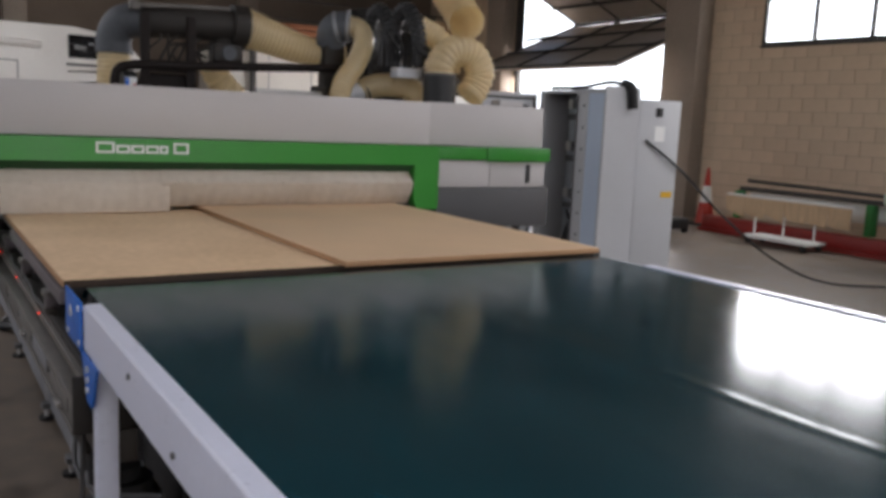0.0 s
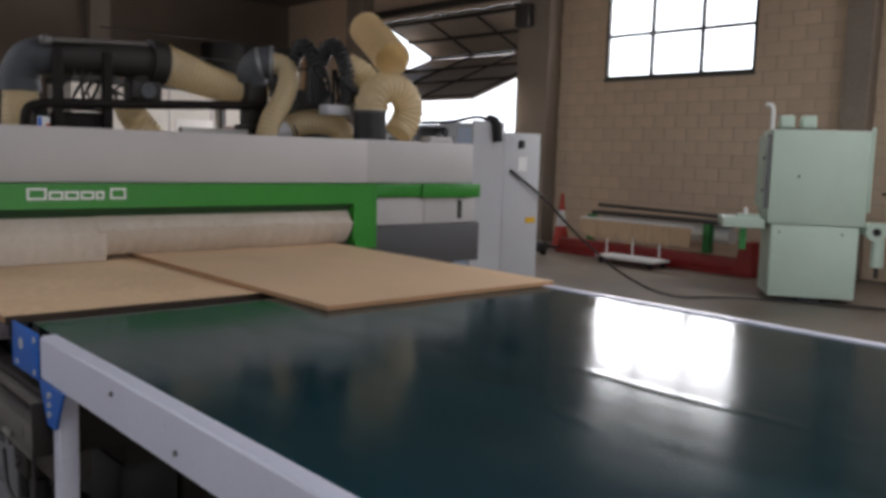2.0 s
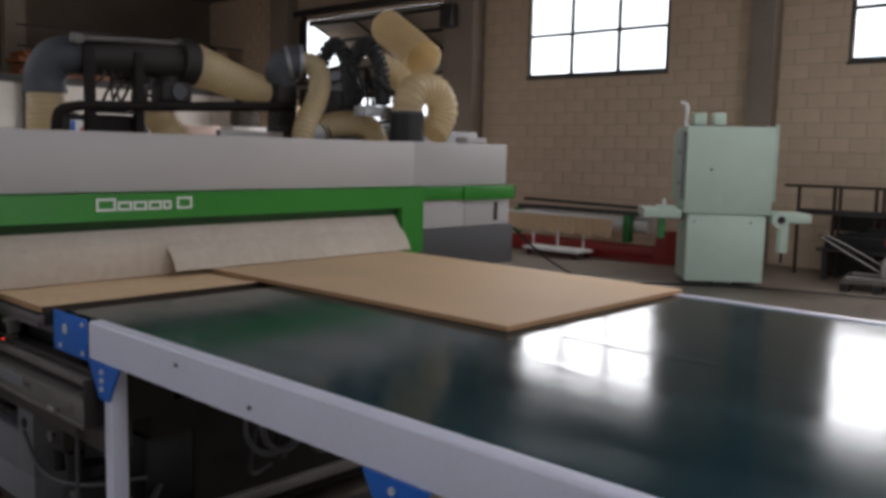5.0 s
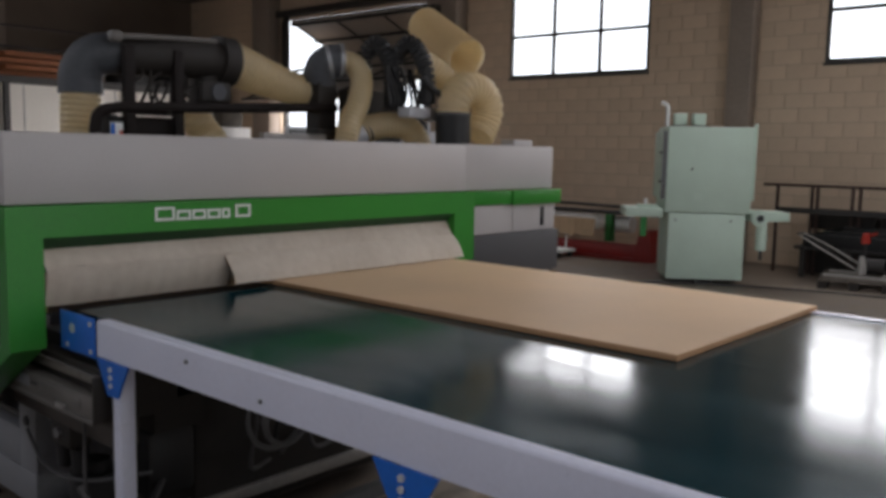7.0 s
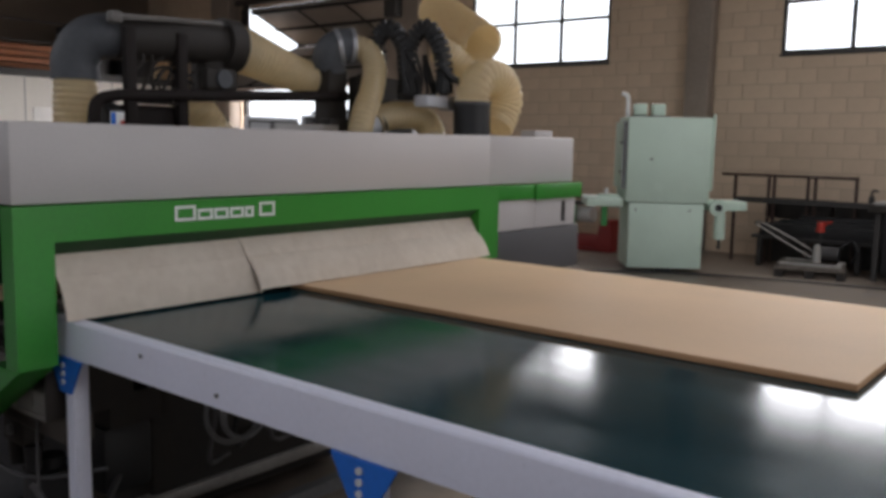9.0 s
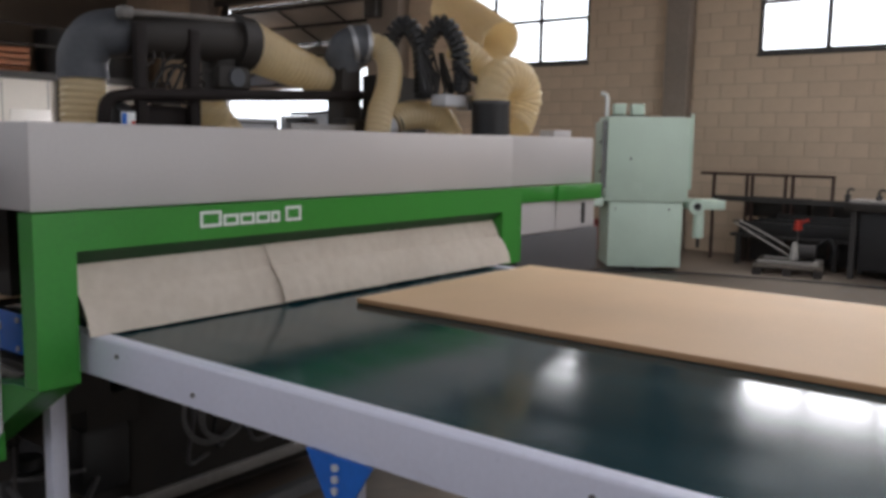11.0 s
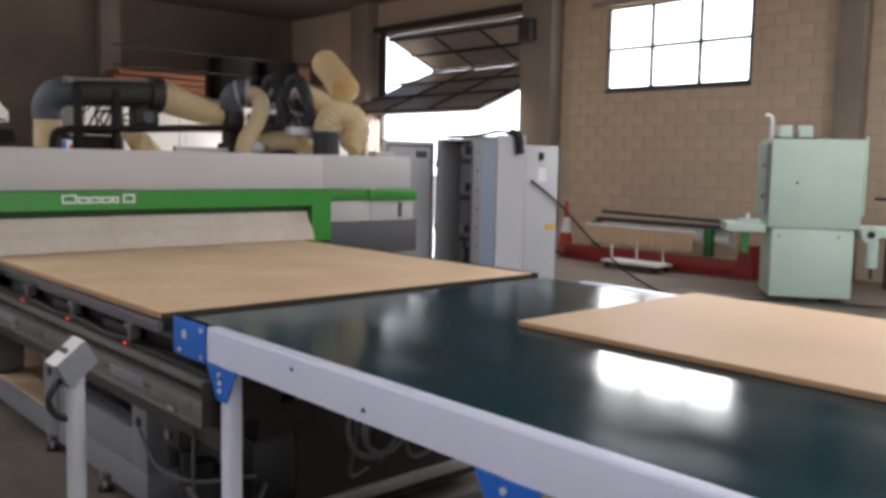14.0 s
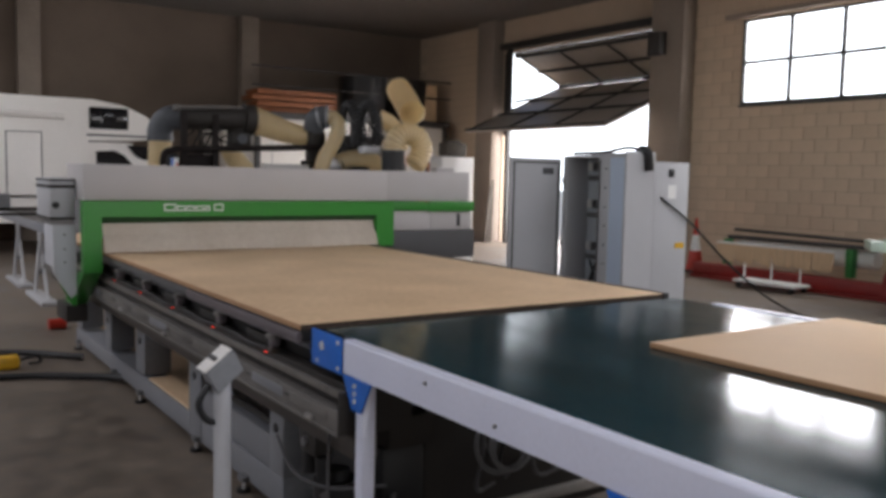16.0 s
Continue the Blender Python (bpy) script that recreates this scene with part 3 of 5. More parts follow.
part("air_hose", bm, M_DARKGREY, bed)
part("oil_tray", boxes((0.13, 0.42, 0.74, 0.99, 0.0, 0.045), bevel=0.006), M_STEEL_DARK, bed)
regulator = part("air_regulator", boxes((0.04, 0.12, 0.30, 0.44, 0.47, 0.559), bevel=0.012), M_DUSTY, bed, "dusty air regulator with bowls")
for y in (0.31, 0.42):
    part("filter_bowl", cyl(bm_new(), (0.08, y, 0.38), (0.08, y, 0.47), 0.026, 12, 0.030), M_BLACK, regulator)
part("gauge", cyl(bm_new(), (0.025, 0.37, 0.52), (0.04, 0.37, 0.52), 0.018, 14), M_BEDGREY, regulator)

spoil = thing("spoilboard", (0, 0, 0), "pale MDF spoilboard covering the whole router bed", "board")
part("board", boxes((0.007, BW, BY0 - 0.003, BY1, 0.943, 0.965), bevel=0.002), M_SPOIL, spoil)
part("front_edge", boxes((0.007, BW, BY0 - 0.0055, BY0 - 0.0032, 0.944, 0.963)), M_EDGEDARK, spoil, "dark sawn edge")
part("side_edge", boxes((0.0042, 0.0068, BY0 - 0.003, BY1, 0.944, 0.963)), M_MDF_EDGE, spoil, "darker sawn edge")
tagged(part("gasket_board", boxes((0.01, BW - 0.005, BY0, BY1, 0.935, 0.9425)), M_BLACK), "black underlay board below the spoilboard", "board")

# the machined panel
PX0, PX1, PL = 0.84, 1.93, 1.93
panel = thing("mdf_panel", (0, 0, 0), "light brown MDF panel being pushed onto the belt", "panel")
part("sheet", boxes((PX0, PX1, 0, PL, 0.9835, 0.9855)), M_MDF, panel, "smooth tan face")
part("core", boxes((PX0 + 0.0005, PX1 - 0.0005, 0.0005, PL - 0.0005, 0.9672, 0.9834), bevel=0.001), M_MDF_EDGE, panel, "darker sawn edge")

# ---------------------------------------------------------------- gantry
gantry = thing("router_gantry", (0, 3.67, 0), "grey and green router gantry with cream strip curtain", "machine gantry")
GX0, GX1 = -0.075, 3.17
GANTRY_X, GANTRY_Z = -0.068, 0.083
gantry.scale = (0.945, 0.945, 0.945)
part("beam_cover", boxes((GX0, 2.30, 0.0, 0.55, 1.297, 1.545), bevel=0.008), M_GREY, gantry)
part("beam_cover_end", boxes((2.303, GX1 - 0.02, 0.02, 0.55, 1.297, 1.548), bevel=0.008), M_GREY, gantry)
bm = bm_new()
prism(bm, [(GX0 - 0.006, 1.294), (2.30, 1.294), (2.36, 1.294), (2.36, 0.925), (2.22, 0.925), (2.195, 0.99), (2.195, 1.182), (0.043, 1.182), (0.043, 0.80), (GX0 - 0.006, 0.80)], "y", -0.018, 0.06)
part("green_fascia", bm, M_GREEN, gantry, "bright green front frame")
bm = bm_new()
prism(bm, [(-0.018, 0.798), (0.12, 0.798), (0.60, 0.70), (0.60, 0.53), (0.42, 0.53)], "x", GX0 - 0.006, 0.030)
part("green_leg_foot", bm, M_GREEN, gantry)
part("green_side_arm", boxes((2.362, GX1, -0.012, 0.06, 1.215, 1.292), bevel=0.006), M_GREEN, gantry)
part("green_arm_cover", boxes((2.70, GX1 + 0.012, -0.026, -0.0125, 1.21, 1.296), bevel=0.004), M_GREEN, gantry)
part("white_door", boxes((2.363, 2.74, 0.01, 0.5, 1.05, 1.212), bevel=0.004), M_GREY, gantry)
part("white_door", boxes((2.744, GX1, 0.01, 0.5, 1.05, 1.212), bevel=0.004), M_GREY, gantry)
part("door_slot", boxes((3.02, 3.05, 0.004, 0.02, 1.075, 1.19)), M_BLACK, gantry)
part("lower_cover", boxes((2.362, 3.21, 0.0, 0.5, 0.80, 1.047), bevel=0.012), M_DARKGREY, gantry, "charcoal lower cover")
for x in (2.5, 3.0):
    part("carriage_foot", boxes((x, x + 0.03, 0.05, 0.1, 0.62, 0.80)), M_STEEL_DARK, gantry)
part("rear_cover", boxes((0.05, 2.2, 0.4, 0.54, 1.0, 1.296)), M_DUSTY, gantry)
part("rear_deck", boxes((0.10, 3.05, 0.552, 1.42, 1.32, 1.42), bevel=0.01), M_BEDGREY, gantry)
for x in (0.12, 2.9):
    part("rear_strut", boxes((x, x + 0.08, 0.6, 1.35, 1.0, 1.319)), M_BEDGREY, gantry)
# sloped fascia underside; its shade is painted as a darker green
part("fascia_return", prism(bm_new(), [(-0.014, 1.1815), (0.058, 1.1815), (0.058, 1.130), (0.046, 1.130)], "x", 0.044, 2.194), M_GREEN_SHADED, gantry, "sloped green underside of the fascia, coloured dark for shade")
# lettering bars in place of the product name
for x0, x1, h in ((0.462, 0.545, 0.052), (0.553, 0.615, 0.038), (0.622, 0.682, 0.038), (0.69, 0.75, 0.038), (0.757, 0.795, 0.038), (0.822, 0.895, 0.052)):
    s, z = 0.0095, 1.222
    part("name_mark", boxes((x0, x1, -0.0205, -0.0185, z, z + s), (x0, x1, -0.0205, -0.0185, z + h - s, z + h), (x0, x0 + s, -0.0205, -0.0185, z + s, z + h - s), (x1 - s, x1, -0.0205, -0.0185, z + s, z + h - s)), M_LETTER, gantry, "white name plate mark")
# left carriage
part("carriage_plate", prism(bm_new(), [(-0.23, 1.12), (GX0 - 0.008, 1.12), (GX0 - 0.008, 0.56), (-0.115, 0.56), (-0.23, 0.79)], "y", 0.20, 0.24), M_WHITE, gantry, "pale bevelled carriage plate")
part("carriage_side", boxes((-0.225, -0.205, 0.242, 0.60, 0.82, 1.11), bevel=0.004), M_WHITE, gantry)
part("green_corner", prism(bm_new(), [(-0.20, 0.72), (-0.115, 0.555), (GX0 - 0.008, 0.555), (GX0 - 0.008, 0.64), (-0.12, 0.60)], "y", 0.19, 0.1985), M_GREEN, gantry)
part("carriage_foot_box", boxes((-0.12, 0.03, 0.40, 0.75, 0.40, 0.525), bevel=0.01), M_DUSTY, gantry)
for z in (1.05, 0.95, 0.86):
    part("plate_bolt", cyl(bm_new(), (-0.16, 0.194, z), (-0.16, 0.20, z), 0.008, 8), M_BEDGREY, gantry)
eb = part("switch_box", boxes((-0.245, GX0 - 0.008, 0.23, 0.75, 1.165, 1.44), bevel=0.008), M_CABINET, gantry, "grey switch box with dark lid")
part("box_lid", boxes((-0.25, GX0 - 0.007, 0.225, 0.755, 1.372, 1.394), (-0.25, GX0 - 0.007, 0.225, 0.755, 1.42, 1.432), (-0.25, GX0 - 0.007, 0.225, 0.755, 1.152, 1.17)), M_DUSTY, eb)
part("knob", cyl(bm_new(), (-0.21, 0.205, 1.255), (-0.21, 0.229, 1.255), 0.024, 12), M_BLACK, eb)

# strip curtain
def curtain(name, x0, x1, profile, wave, parent, seed):
    bm = bm_new()
    n = max(12, int((x1 - x0) / 0.02))
    rows = []
    for i in range(n + 1):
        x = x0 + (x1 - x0) * i / n
        dy = wave * noise.noise(Vector((x * 9 + seed, 0, 0))) + 0.25 * wave * math.sin(x * 95 + 3 * noise.noise(Vector((x * 4, seed, 0))))
        rows.append([bm.verts.new((x, y + dy * min(1, k / 3) - 0.003, z)) for k, (y, z) in enumerate(profile)]
                    + [bm.verts.new((x, y + dy * min(1, k / 3) + 0.001, z)) for k, (y, z) in reversed(list(enumerate(profile)))])
    m = len(rows[0])
    for a, b in zip(rows, rows[1:]):
        for k in range(m):
            bm.faces.new((a[k], a[(k + 1) % m], b[(k + 1) % m], b[k]))
    bm.faces.new(rows[0])
    bm.faces.new(rows[-1])
    return part(name, bm, M_CURTAIN, parent, "cream fabric strip curtain", angle=60)
# two sheets side by side, each an upper and a lower length of cloth
hinge_y, hinge_z = 0.040, 1.140
def cloth(length, bulge):
    return [(-bulge * 4 * f * (1 - f), 0.003 - f * length) for f in (0.0, 0.2, 0.4, 0.6, 0.8, 1.0)]
UPPER_L, LOWER_L, UPPER_R, LOWER_R = 0.09, 0.14, 0.09, 0.14
curtain_left = curtain("curtain", 0.05, 0.80, cloth(UPPER_L, 0.004), 0.008, gantry, 3)
curtain_left_hem = curtain("curtain_hem", 0.05, 0.80, cloth(LOWER_L, 0.012), 0.008, curtain_left, 3)
curtain_right = curtain("curtain", 0.7655, 2.185, cloth(UPPER_R, 0.004), 0.008, gantry, 3)
curtain_right_hem = curtain("curtain_hem", 0.7655, 2.185, cloth(LOWER_R, 0.012), 0.008, curtain_right, 3)
for ob in (curtain_left, curtain_right):
    ob.location = (0, hinge_y, hinge_z)
curtain_left_hem.location = (0, 0, -UPPER_L)
curtain_right_hem.location = (0, 0, -UPPER_R)

# ---------------------------------------------------------------- things on the gantry
def hose(name, pts, r, label, ribs=0.006, pitch=0.03, mat=None, r_end=None):
    return part(name, tube(bm_new(), pts, r, 20, 8, ribs, pitch, r_end), mat or M_HOSE, gantry, label, angle=70)
TOP = 1.42
hose("dust_hose", [(0.793, 1.25, TOP), (0.793, 1.25, 1.60), (0.80, 1.25, 1.785)], 0.094, "cream corrugated dust hose", 0.005, 0.028)
part("hose_elbow", tube(bm_new(), [(0.80, 1.25, 1.765), (0.798, 1.245, 1.85), (0.835, 1.21, 1.93), (0.90, 1.17, 1.955), (0.96, 1.15, 1.958)], 0.104, 22, 8), M_ELBOW, gantry, "slate plastic elbow")
part("elbow_clamp", cyl(bm_new(), (0.80, 1.25, 1.755), (0.80, 1.25, 1.785), 0.107, 22), M_ELBOW, gantry)
part("manifold", tube(bm_new(), [(0.93, 1.15, 1.955), (1.203, 1.1, 1.962), (1.45, 1.08, 1.968), (1.58, 1.08, 1.962)], 0.10, 20, 8), M_DUSTY, gantry, "dusty black manifold")
part("manifold_collar", cyl(bm_new(), (1.46, 1.08, 1.969), (1.555, 1.08, 1.964), 0.132, 22), M_DUSTY, gantry)
part("manifold_drop", cyl(bm_new(), (1.43, 1.12, 1.92), (1.427, 1.12, 1.715), 0.09, 18), M_DUSTY, gantry)
part("manifold_cap", boxes((1.33, 1.52, 1.0, 1.06, 1.74, 1.85), bevel=0.02), M_DUSTY, gantry)
hose("dust_hose", [(1.55, 1.08, 1.965), (1.668, 1.08, 1.935), (1.875, 1.05, 1.872), (2.06, 1.02, 1.838), (2.20, 1.0, 1.845)], 0.122, "cream corrugated dust hose", 0.006, 0.028, r_end=0.072)
hose("dust_hose", [(1.388, 1.2, 1.74), (1.40, 1.2, 1.68), (1.46, 1.2, 1.60), (1.55, 1.2, 1.50), (1.60, 1.2, TOP)], 0.085, "cream corrugated dust hose", 0.008, 0.034)
part("top_rod", tube(bm_new(), [(0.86, 1.03, 2.03), (1.173, 1.03, 2.05), (1.44, 1.03, 2.062)], 0.014, 8), M_CAST, gantry)
part("rod_clip", boxes((0.84, 0.90, 1.0, 1.06, 2.0, 2.055), bevel=0.014), M_CAST, gantry)
for x in (0.925, 1.193):
    part("frame_post", boxes((x - 0.026, x + 0.026, 0.99, 1.03, TOP, 1.99), bevel=0.004), M_SOOT, gantry, "black tube frame post")
part("frame_bar", tube(bm_new(), [(0.86, 1.0, 1.688), (1.43, 0.95, 1.712), (2.14, 0.87, 1.747)], 0.027, 10), M_SOOT, gantry, "black tube frame bar")
part("frame_bend", tube(bm_new(), [(0.752, 1.02, TOP), (0.756, 1.02, 1.60), (0.785, 1.015, 1.665), (0.87, 1.0, 1.688)], 0.027, 10), M_SOOT, gantry)
part("motor", boxes((0.93, 1.215, 1.04, 1.2, TOP, 1.65), bevel=0.02), M_SOOT, gantry, "black motor housing")
part("motor_tray", boxes((0.93, 1.21, 0.995, 1.03, 1.655, 1.672)), M_SOOT, gantry)
part("blower", cyl(bm_new(), (0.80, 1.06, 1.57), (0.87, 1.06, 1.57), 0.085, 20), M_BLACK, gantry)
for x0, x1, z0, z1, mat in ((0.800, 0.865, 1.530, 1.612, M_LETTER), (0.802, 0.822, 1.534, 1.608, M_BLUE), (0.846, 0.863, 1.534, 1.575, M_CONE)):
    depth = 0.962 if mat is M_LETTER else 0.9585
    part("blower_label", boxes((x0, x1, depth, depth + 0.003, z0, z1)), mat, gantry, "small coloured sticker")
part("label_plate", boxes((0.795, 0.87, 0.9655, 0.99, 1.52, 1.62), bevel=0.003), M_BLACK, gantry)
bm = bm_new()
for k in range(3):
    tube(bm, [(1.0 + 0.05 * k, 1.08, 1.66), (1.06 + 0.05 * k, 1.05, 1.80), (1.16, 1.06, 1.83), (1.25 + 0.03 * k, 1.08, 1.76)], 0.008, 6, 5)
part("thin_cable", bm, M_DUSTY, gantry)
rnd = random.Random(11)
for k in range(7):
    x, z = 0.97 + 0.055 * k, 1.70 + 0.02 * (k % 3)
    part("thin_cable", tube(bm_new(), [(x, 1.08, z), (x + rnd.uniform(-0.05, 0.05), 1.07, z + 0.09), (x + rnd.uniform(0.0, 0.1), 1.06, z + 0.15), (x + 0.05, 1.08, z + 0.22)], 0.007, 6, 4), M_DUSTY, gantry)
part("manifold_bolt_ring", cyl(bm_new(), (1.427, 0.998, 1.795), (1.427, 0.985, 1.795), 0.045, 16), M_ELBOW, gantry)
# spindle elbow with short hose
part("spindle_cap", tube(bm_new(), [(2.09, 0.96, 1.90), (2.085, 0.93, 1.975), (2.12, 0.90, 2.012), (2.185, 0.86, 2.018)], 0.096, 22), M_ELBOW, gantry, "slate plastic elbow")
for a, b in (((2.10, 0.905, 2.005), (2.118, 0.892, 2.01)), ((2.16, 0.872, 2.018), (2.178, 0.862, 2.018))):
    part("clamp_ring", cyl(bm_new(), a, b, 0.103, 22), M_CHROME, gantry, "bright hose clamp")
hose("dust_hose", [(2.165, 0.86, 2.018), (2.225, 0.80, 1.995), (2.215, 0.73, 1.90), (2.13, 0.67, 1.76), (2.03, 0.63, 1.64), (1.97, 0.62, TOP)], 0.064, "cream corrugated dust hose", 0.005, 0.026)
part("spindle_block", boxes((2.02, 2.16, 0.88, 1.0, TOP, 1.89), bevel=0.012), M_DUSTY, gantry)
part("rod_block", boxes((1.90, 2.1, 0.74, 0.84, 1.55, 1.62), bevel=0.01), M_DUSTY, gantry)


def chain(pts):
    path = smooth_path(pts, 9)
    ch = part("cable_chain", tube(bm_new(), pts, 0.028, 8, 8), M_BLACK, gantry, "black cable chain")
    for k in range(2, len(path) - 1, 2):
        d = (path[k] - path[k - 1]).normalized()
        part("chain_link", cyl(bm_new(), path[k] - d * 0.012, path[k] + d * 0.012, 0.05, 8), M_BLACK, ch)


chain([(2.289, 0.80, TOP), (2.286, 0.80, 1.80), (2.285, 0.795, 2.02), (2.316, 0.72, 2.125), (2.35, 0.645, 2.03), (2.354, 0.62, 1.88), (2.354, 0.62, 1.75)])
chain([(2.404, 0.64, 1.74), (2.385, 0.635, 1.84), (2.375, 0.62, 2.02), (2.408, 0.54, 2.125), (2.444, 0.465, 2.03), (2.46, 0.44, 1.88), (2.46, 0.44, 1.76)])
for k in range(9):
    x = 2.22 + 0.03 * k
    part("cable", tube(bm_new(), [(x, 0.56, 1.74), (x + 0.02 * math.sin(k), 0.50 + 0.01 * (k % 3), 1.77), (x + 0.03, 0.55, 1.86), (x + 0.05 * math.cos(k), 0.58, 1.98)], 0.010, 6, 5), M_BLACK, gantry)
part("valve_block", boxes((2.30, 2.48, 0.42, 0.52, 1.695, 1.755), bevel=0.006), M_WHITE, gantry, "pale valve block")
part("valve_end", boxes((2.49, 2.56, 0.42, 0.5, 1.68, 1.76), bevel=0.006), M_ALU, gantry)
part("spindle_carriage", boxes((2.20, 2.62, 0.80, 0.92, TOP, 1.86), bevel=0.012), M_DUSTY, gantry)
part("spindle_plate", boxes((2.36, 2.58, 0.52, 0.64, TOP, 1.53), bevel=0.008), M_DUSTY, gantry)
part("cable", tube(bm_new(), [(2.40, 0.42, 1.92), (2.44, 0.38, 1.86), (2.52, 0.34, 1.80), (2.50, 0.33, 1.70), (2.46, 0.33, 1.56)], 0.018, 8), M_BLACK, gantry)
# large hoses at the head
hose("dust_hose", [(2.20, 0.71, 1.60), (2.272, 0.70, 1.638), (2.388, 0.66, 1.655), (2.50, 0.62, 1.635), (2.56, 0.60, 1.55), (2.57, 0.60, TOP)], 0.075, "cream corrugated dust hose", 0.004, 0.026)
part("hose_socket", cyl(bm_new(), (2.10, 0.73, 1.575), (2.21, 0.71, 1.605), 0.062, 18), M_WHITE, gantry)
part("socket_clamp", cyl(bm_new(), (2.205, 0.71, 1.604), (2.225, 0.71, 1.61), 0.076, 18), M_BLACK, gantry)
hose("dust_hose", [(2.50, 0.52, 2.02), (2.60, 0.47, 1.96), (2.66, 0.42, 1.86), (2.66, 0.40, 1.74)], 0.075, "cream corrugated dust hose")
part("open_duct", tube(bm_new(), [(2.945, 0.92, 2.32), (2.87, 0.66, 2.19), (2.79, 0.42, 2.065)], 0.118, 26, 6, caps=False), M_HOSE, gantry, "wide cream duct with open end", angle=70)
part("open_duct_liner", tube(bm_new(), [(2.80, 0.44, 2.078), (2.87, 0.66, 2.19), (2.944, 0.918, 2.319)], 0.113, 26, 6, caps=False), M_HOSE, gantry)
hose("dust_hose", [(2.53, 0.30, 1.70), (2.53, 0.29, 1.79), (2.61, 0.28, 1.87), (2.745, 0.27, 1.855), (2.81, 0.27, 1.755), (2.785, 0.28, 1.66), (2.74, 0.28, 1.60)], 0.092, "cream corrugated dust hose", 0.008, 0.034)
part("hose_cup", cyl(bm_new(), (2.535, 0.30, 1.55), (2.53, 0.30, 1.715), 0.101, 24), M_BLACK, gantry, "black hose cup")
part("cup_ring", cyl(bm_new(), (2.53, 0.30, 1.712), (2.53, 0.30, 1.728), 0.104, 24), M_DARKGREY, gantry)
part("top_box", boxes((2.86, 3.04, 0.10, 0.2, 1.549, 1.585), bevel=0.004), M_GREY, gantry)
part("top_channel", boxes((1.50, 1.92, 0.70, 0.74, 1.42, 1.585)), M_ALU, gantry)

# ---------------------------------------------------------------- control pedestal
ped = thing("control_pedestal", (-0.367, 0.135, 0), "grey pedestal with tilted push-button box", "control stand")
part("post", cyl(bm_new(), (0, 0, 0.02), (0, 0, 0.855), 0.028, 20), M_CABINET, ped)
part("base", cyl(bm_new(), (0, 0, 0), (0, 0, 0.02), 0.11, 24), M_CABINET, ped)
bm = bm_new()
prism(bm, [(-0.066, 0.888), (-0.026, 0.815), (0.056, 0.885), (0.018, 0.956)], "y", -0.042, 0.042)
bx = part("button_box", bm, M_BASE, ped)
bm = bm_new()
prism(bm, [(-0.073, 0.8895), (-0.067, 0.8882), (0.0175, 0.9563), (0.012, 0.958)], "y", -0.041, 0.041)
part("button_plate", bm, M_CAMPER, bx, "pale button plate")
for y in (-0.022, 0.0, 0.022):
    part("button", cyl(bm_new(), (-0.028, y, 0.922), (-0.036, y, 0.931), 0.008, 10), M_DARKGREY, bx)
part("cable", tube(bm_new(), [(-0.044, 0.0, 0.84), (-0.078, 0.0, 0.78), (-0.05, 0.0, 0.725), (0.0, 0.0, 0.71)], 0.011, 8), M_BLACK, ped)

# ---------------------------------------------------------------- electrical cabinets
cab = thing("electrical_cabinet", (0, 0, 0), "grey electrical cabinet with one door swung open", "cabinet")
for name, dims in (("front_panel", (4.20, 4.56, 2.81, 2.83, 0.10, 1.765)), ("back_panel", (4.54, 4.56, 2.83, 3.62, 0.10, 1.765)), ("end_panel", (4.20, 4.538, 3.60, 3.62, 0.10, 1.73)),
                   ("roof_panel", (4.20, 4.538, 2.832, 3.598, 1.71, 1.73)), ("floor_panel", (4.20, 4.538, 2.832, 3.598, 0.10, 0.13))):
    part(name, boxes(dims), M_CABINET, cab)
part("inside", boxes((4.50, 4.538, 3.03, 3.59, 0.14, 1.70)), M_CABIN, cab)
part("plinth", boxes((4.22, 4.55, 2.83, 3.6, 0.0, 0.10)), M_STEEL_DARK, cab)
d = part("door", boxes((3.57, 4.18, 3.625, 3.655, 0.12, 1.70), bevel=0.006), M_CABINET, cab, "open grey cabinet door")
part("door_seal", boxes((3.60, 4.15, 3.619, 3.6245, 0.15, 0.165), (3.60, 4.15, 3.619, 3.6245, 1.65, 1.665), (3.60, 3.615, 3.619, 3.6245, 0.165, 1.65), (4.135, 4.15, 3.619, 3.6245, 0.165, 1.65)), M_STEEL_DARK, d)
part("label_plate", boxes((3.95, 4.08, 3.620, 3.6246, 1.55, 1.61)), M_DARKGREY, d)
for z in (0.4, 0.9, 1.5):
    part("hinge", cyl(bm_new(), (4.19, 3.612, z - 0.03), (4.19, 3.612, z + 0.03), 0.01, 8), M_STEEL_DARK, d)
# side of the grey cabinet, painted bright and bluish as if daylit
part("side_panel", boxes((4.20, 4.22, 2.831, 3.005, 0.131, 1.709)), M_CABINET_DAYLIT, cab, "cabinet side panel coloured bluish for door daylight")
dp = part("door_post", boxes((4.195, 4.225, 3.009, 3.15, 0.131, 1.709), bevel=0.004), M_CABINET, cab)
part("seal_strip", boxes((4.190, 4.1945, 3.120, 3.140, 0.15, 1.69)), M_DARKGREY, dp)
for k in range(9):
    part("post_screw", cyl(bm_new(), (4.189, 3.05, 0.25 + 0.17 * k), (4.195, 3.05, 0.25 + 0.17 * k), 0.010, 8), M_STEEL_DARK, dp)
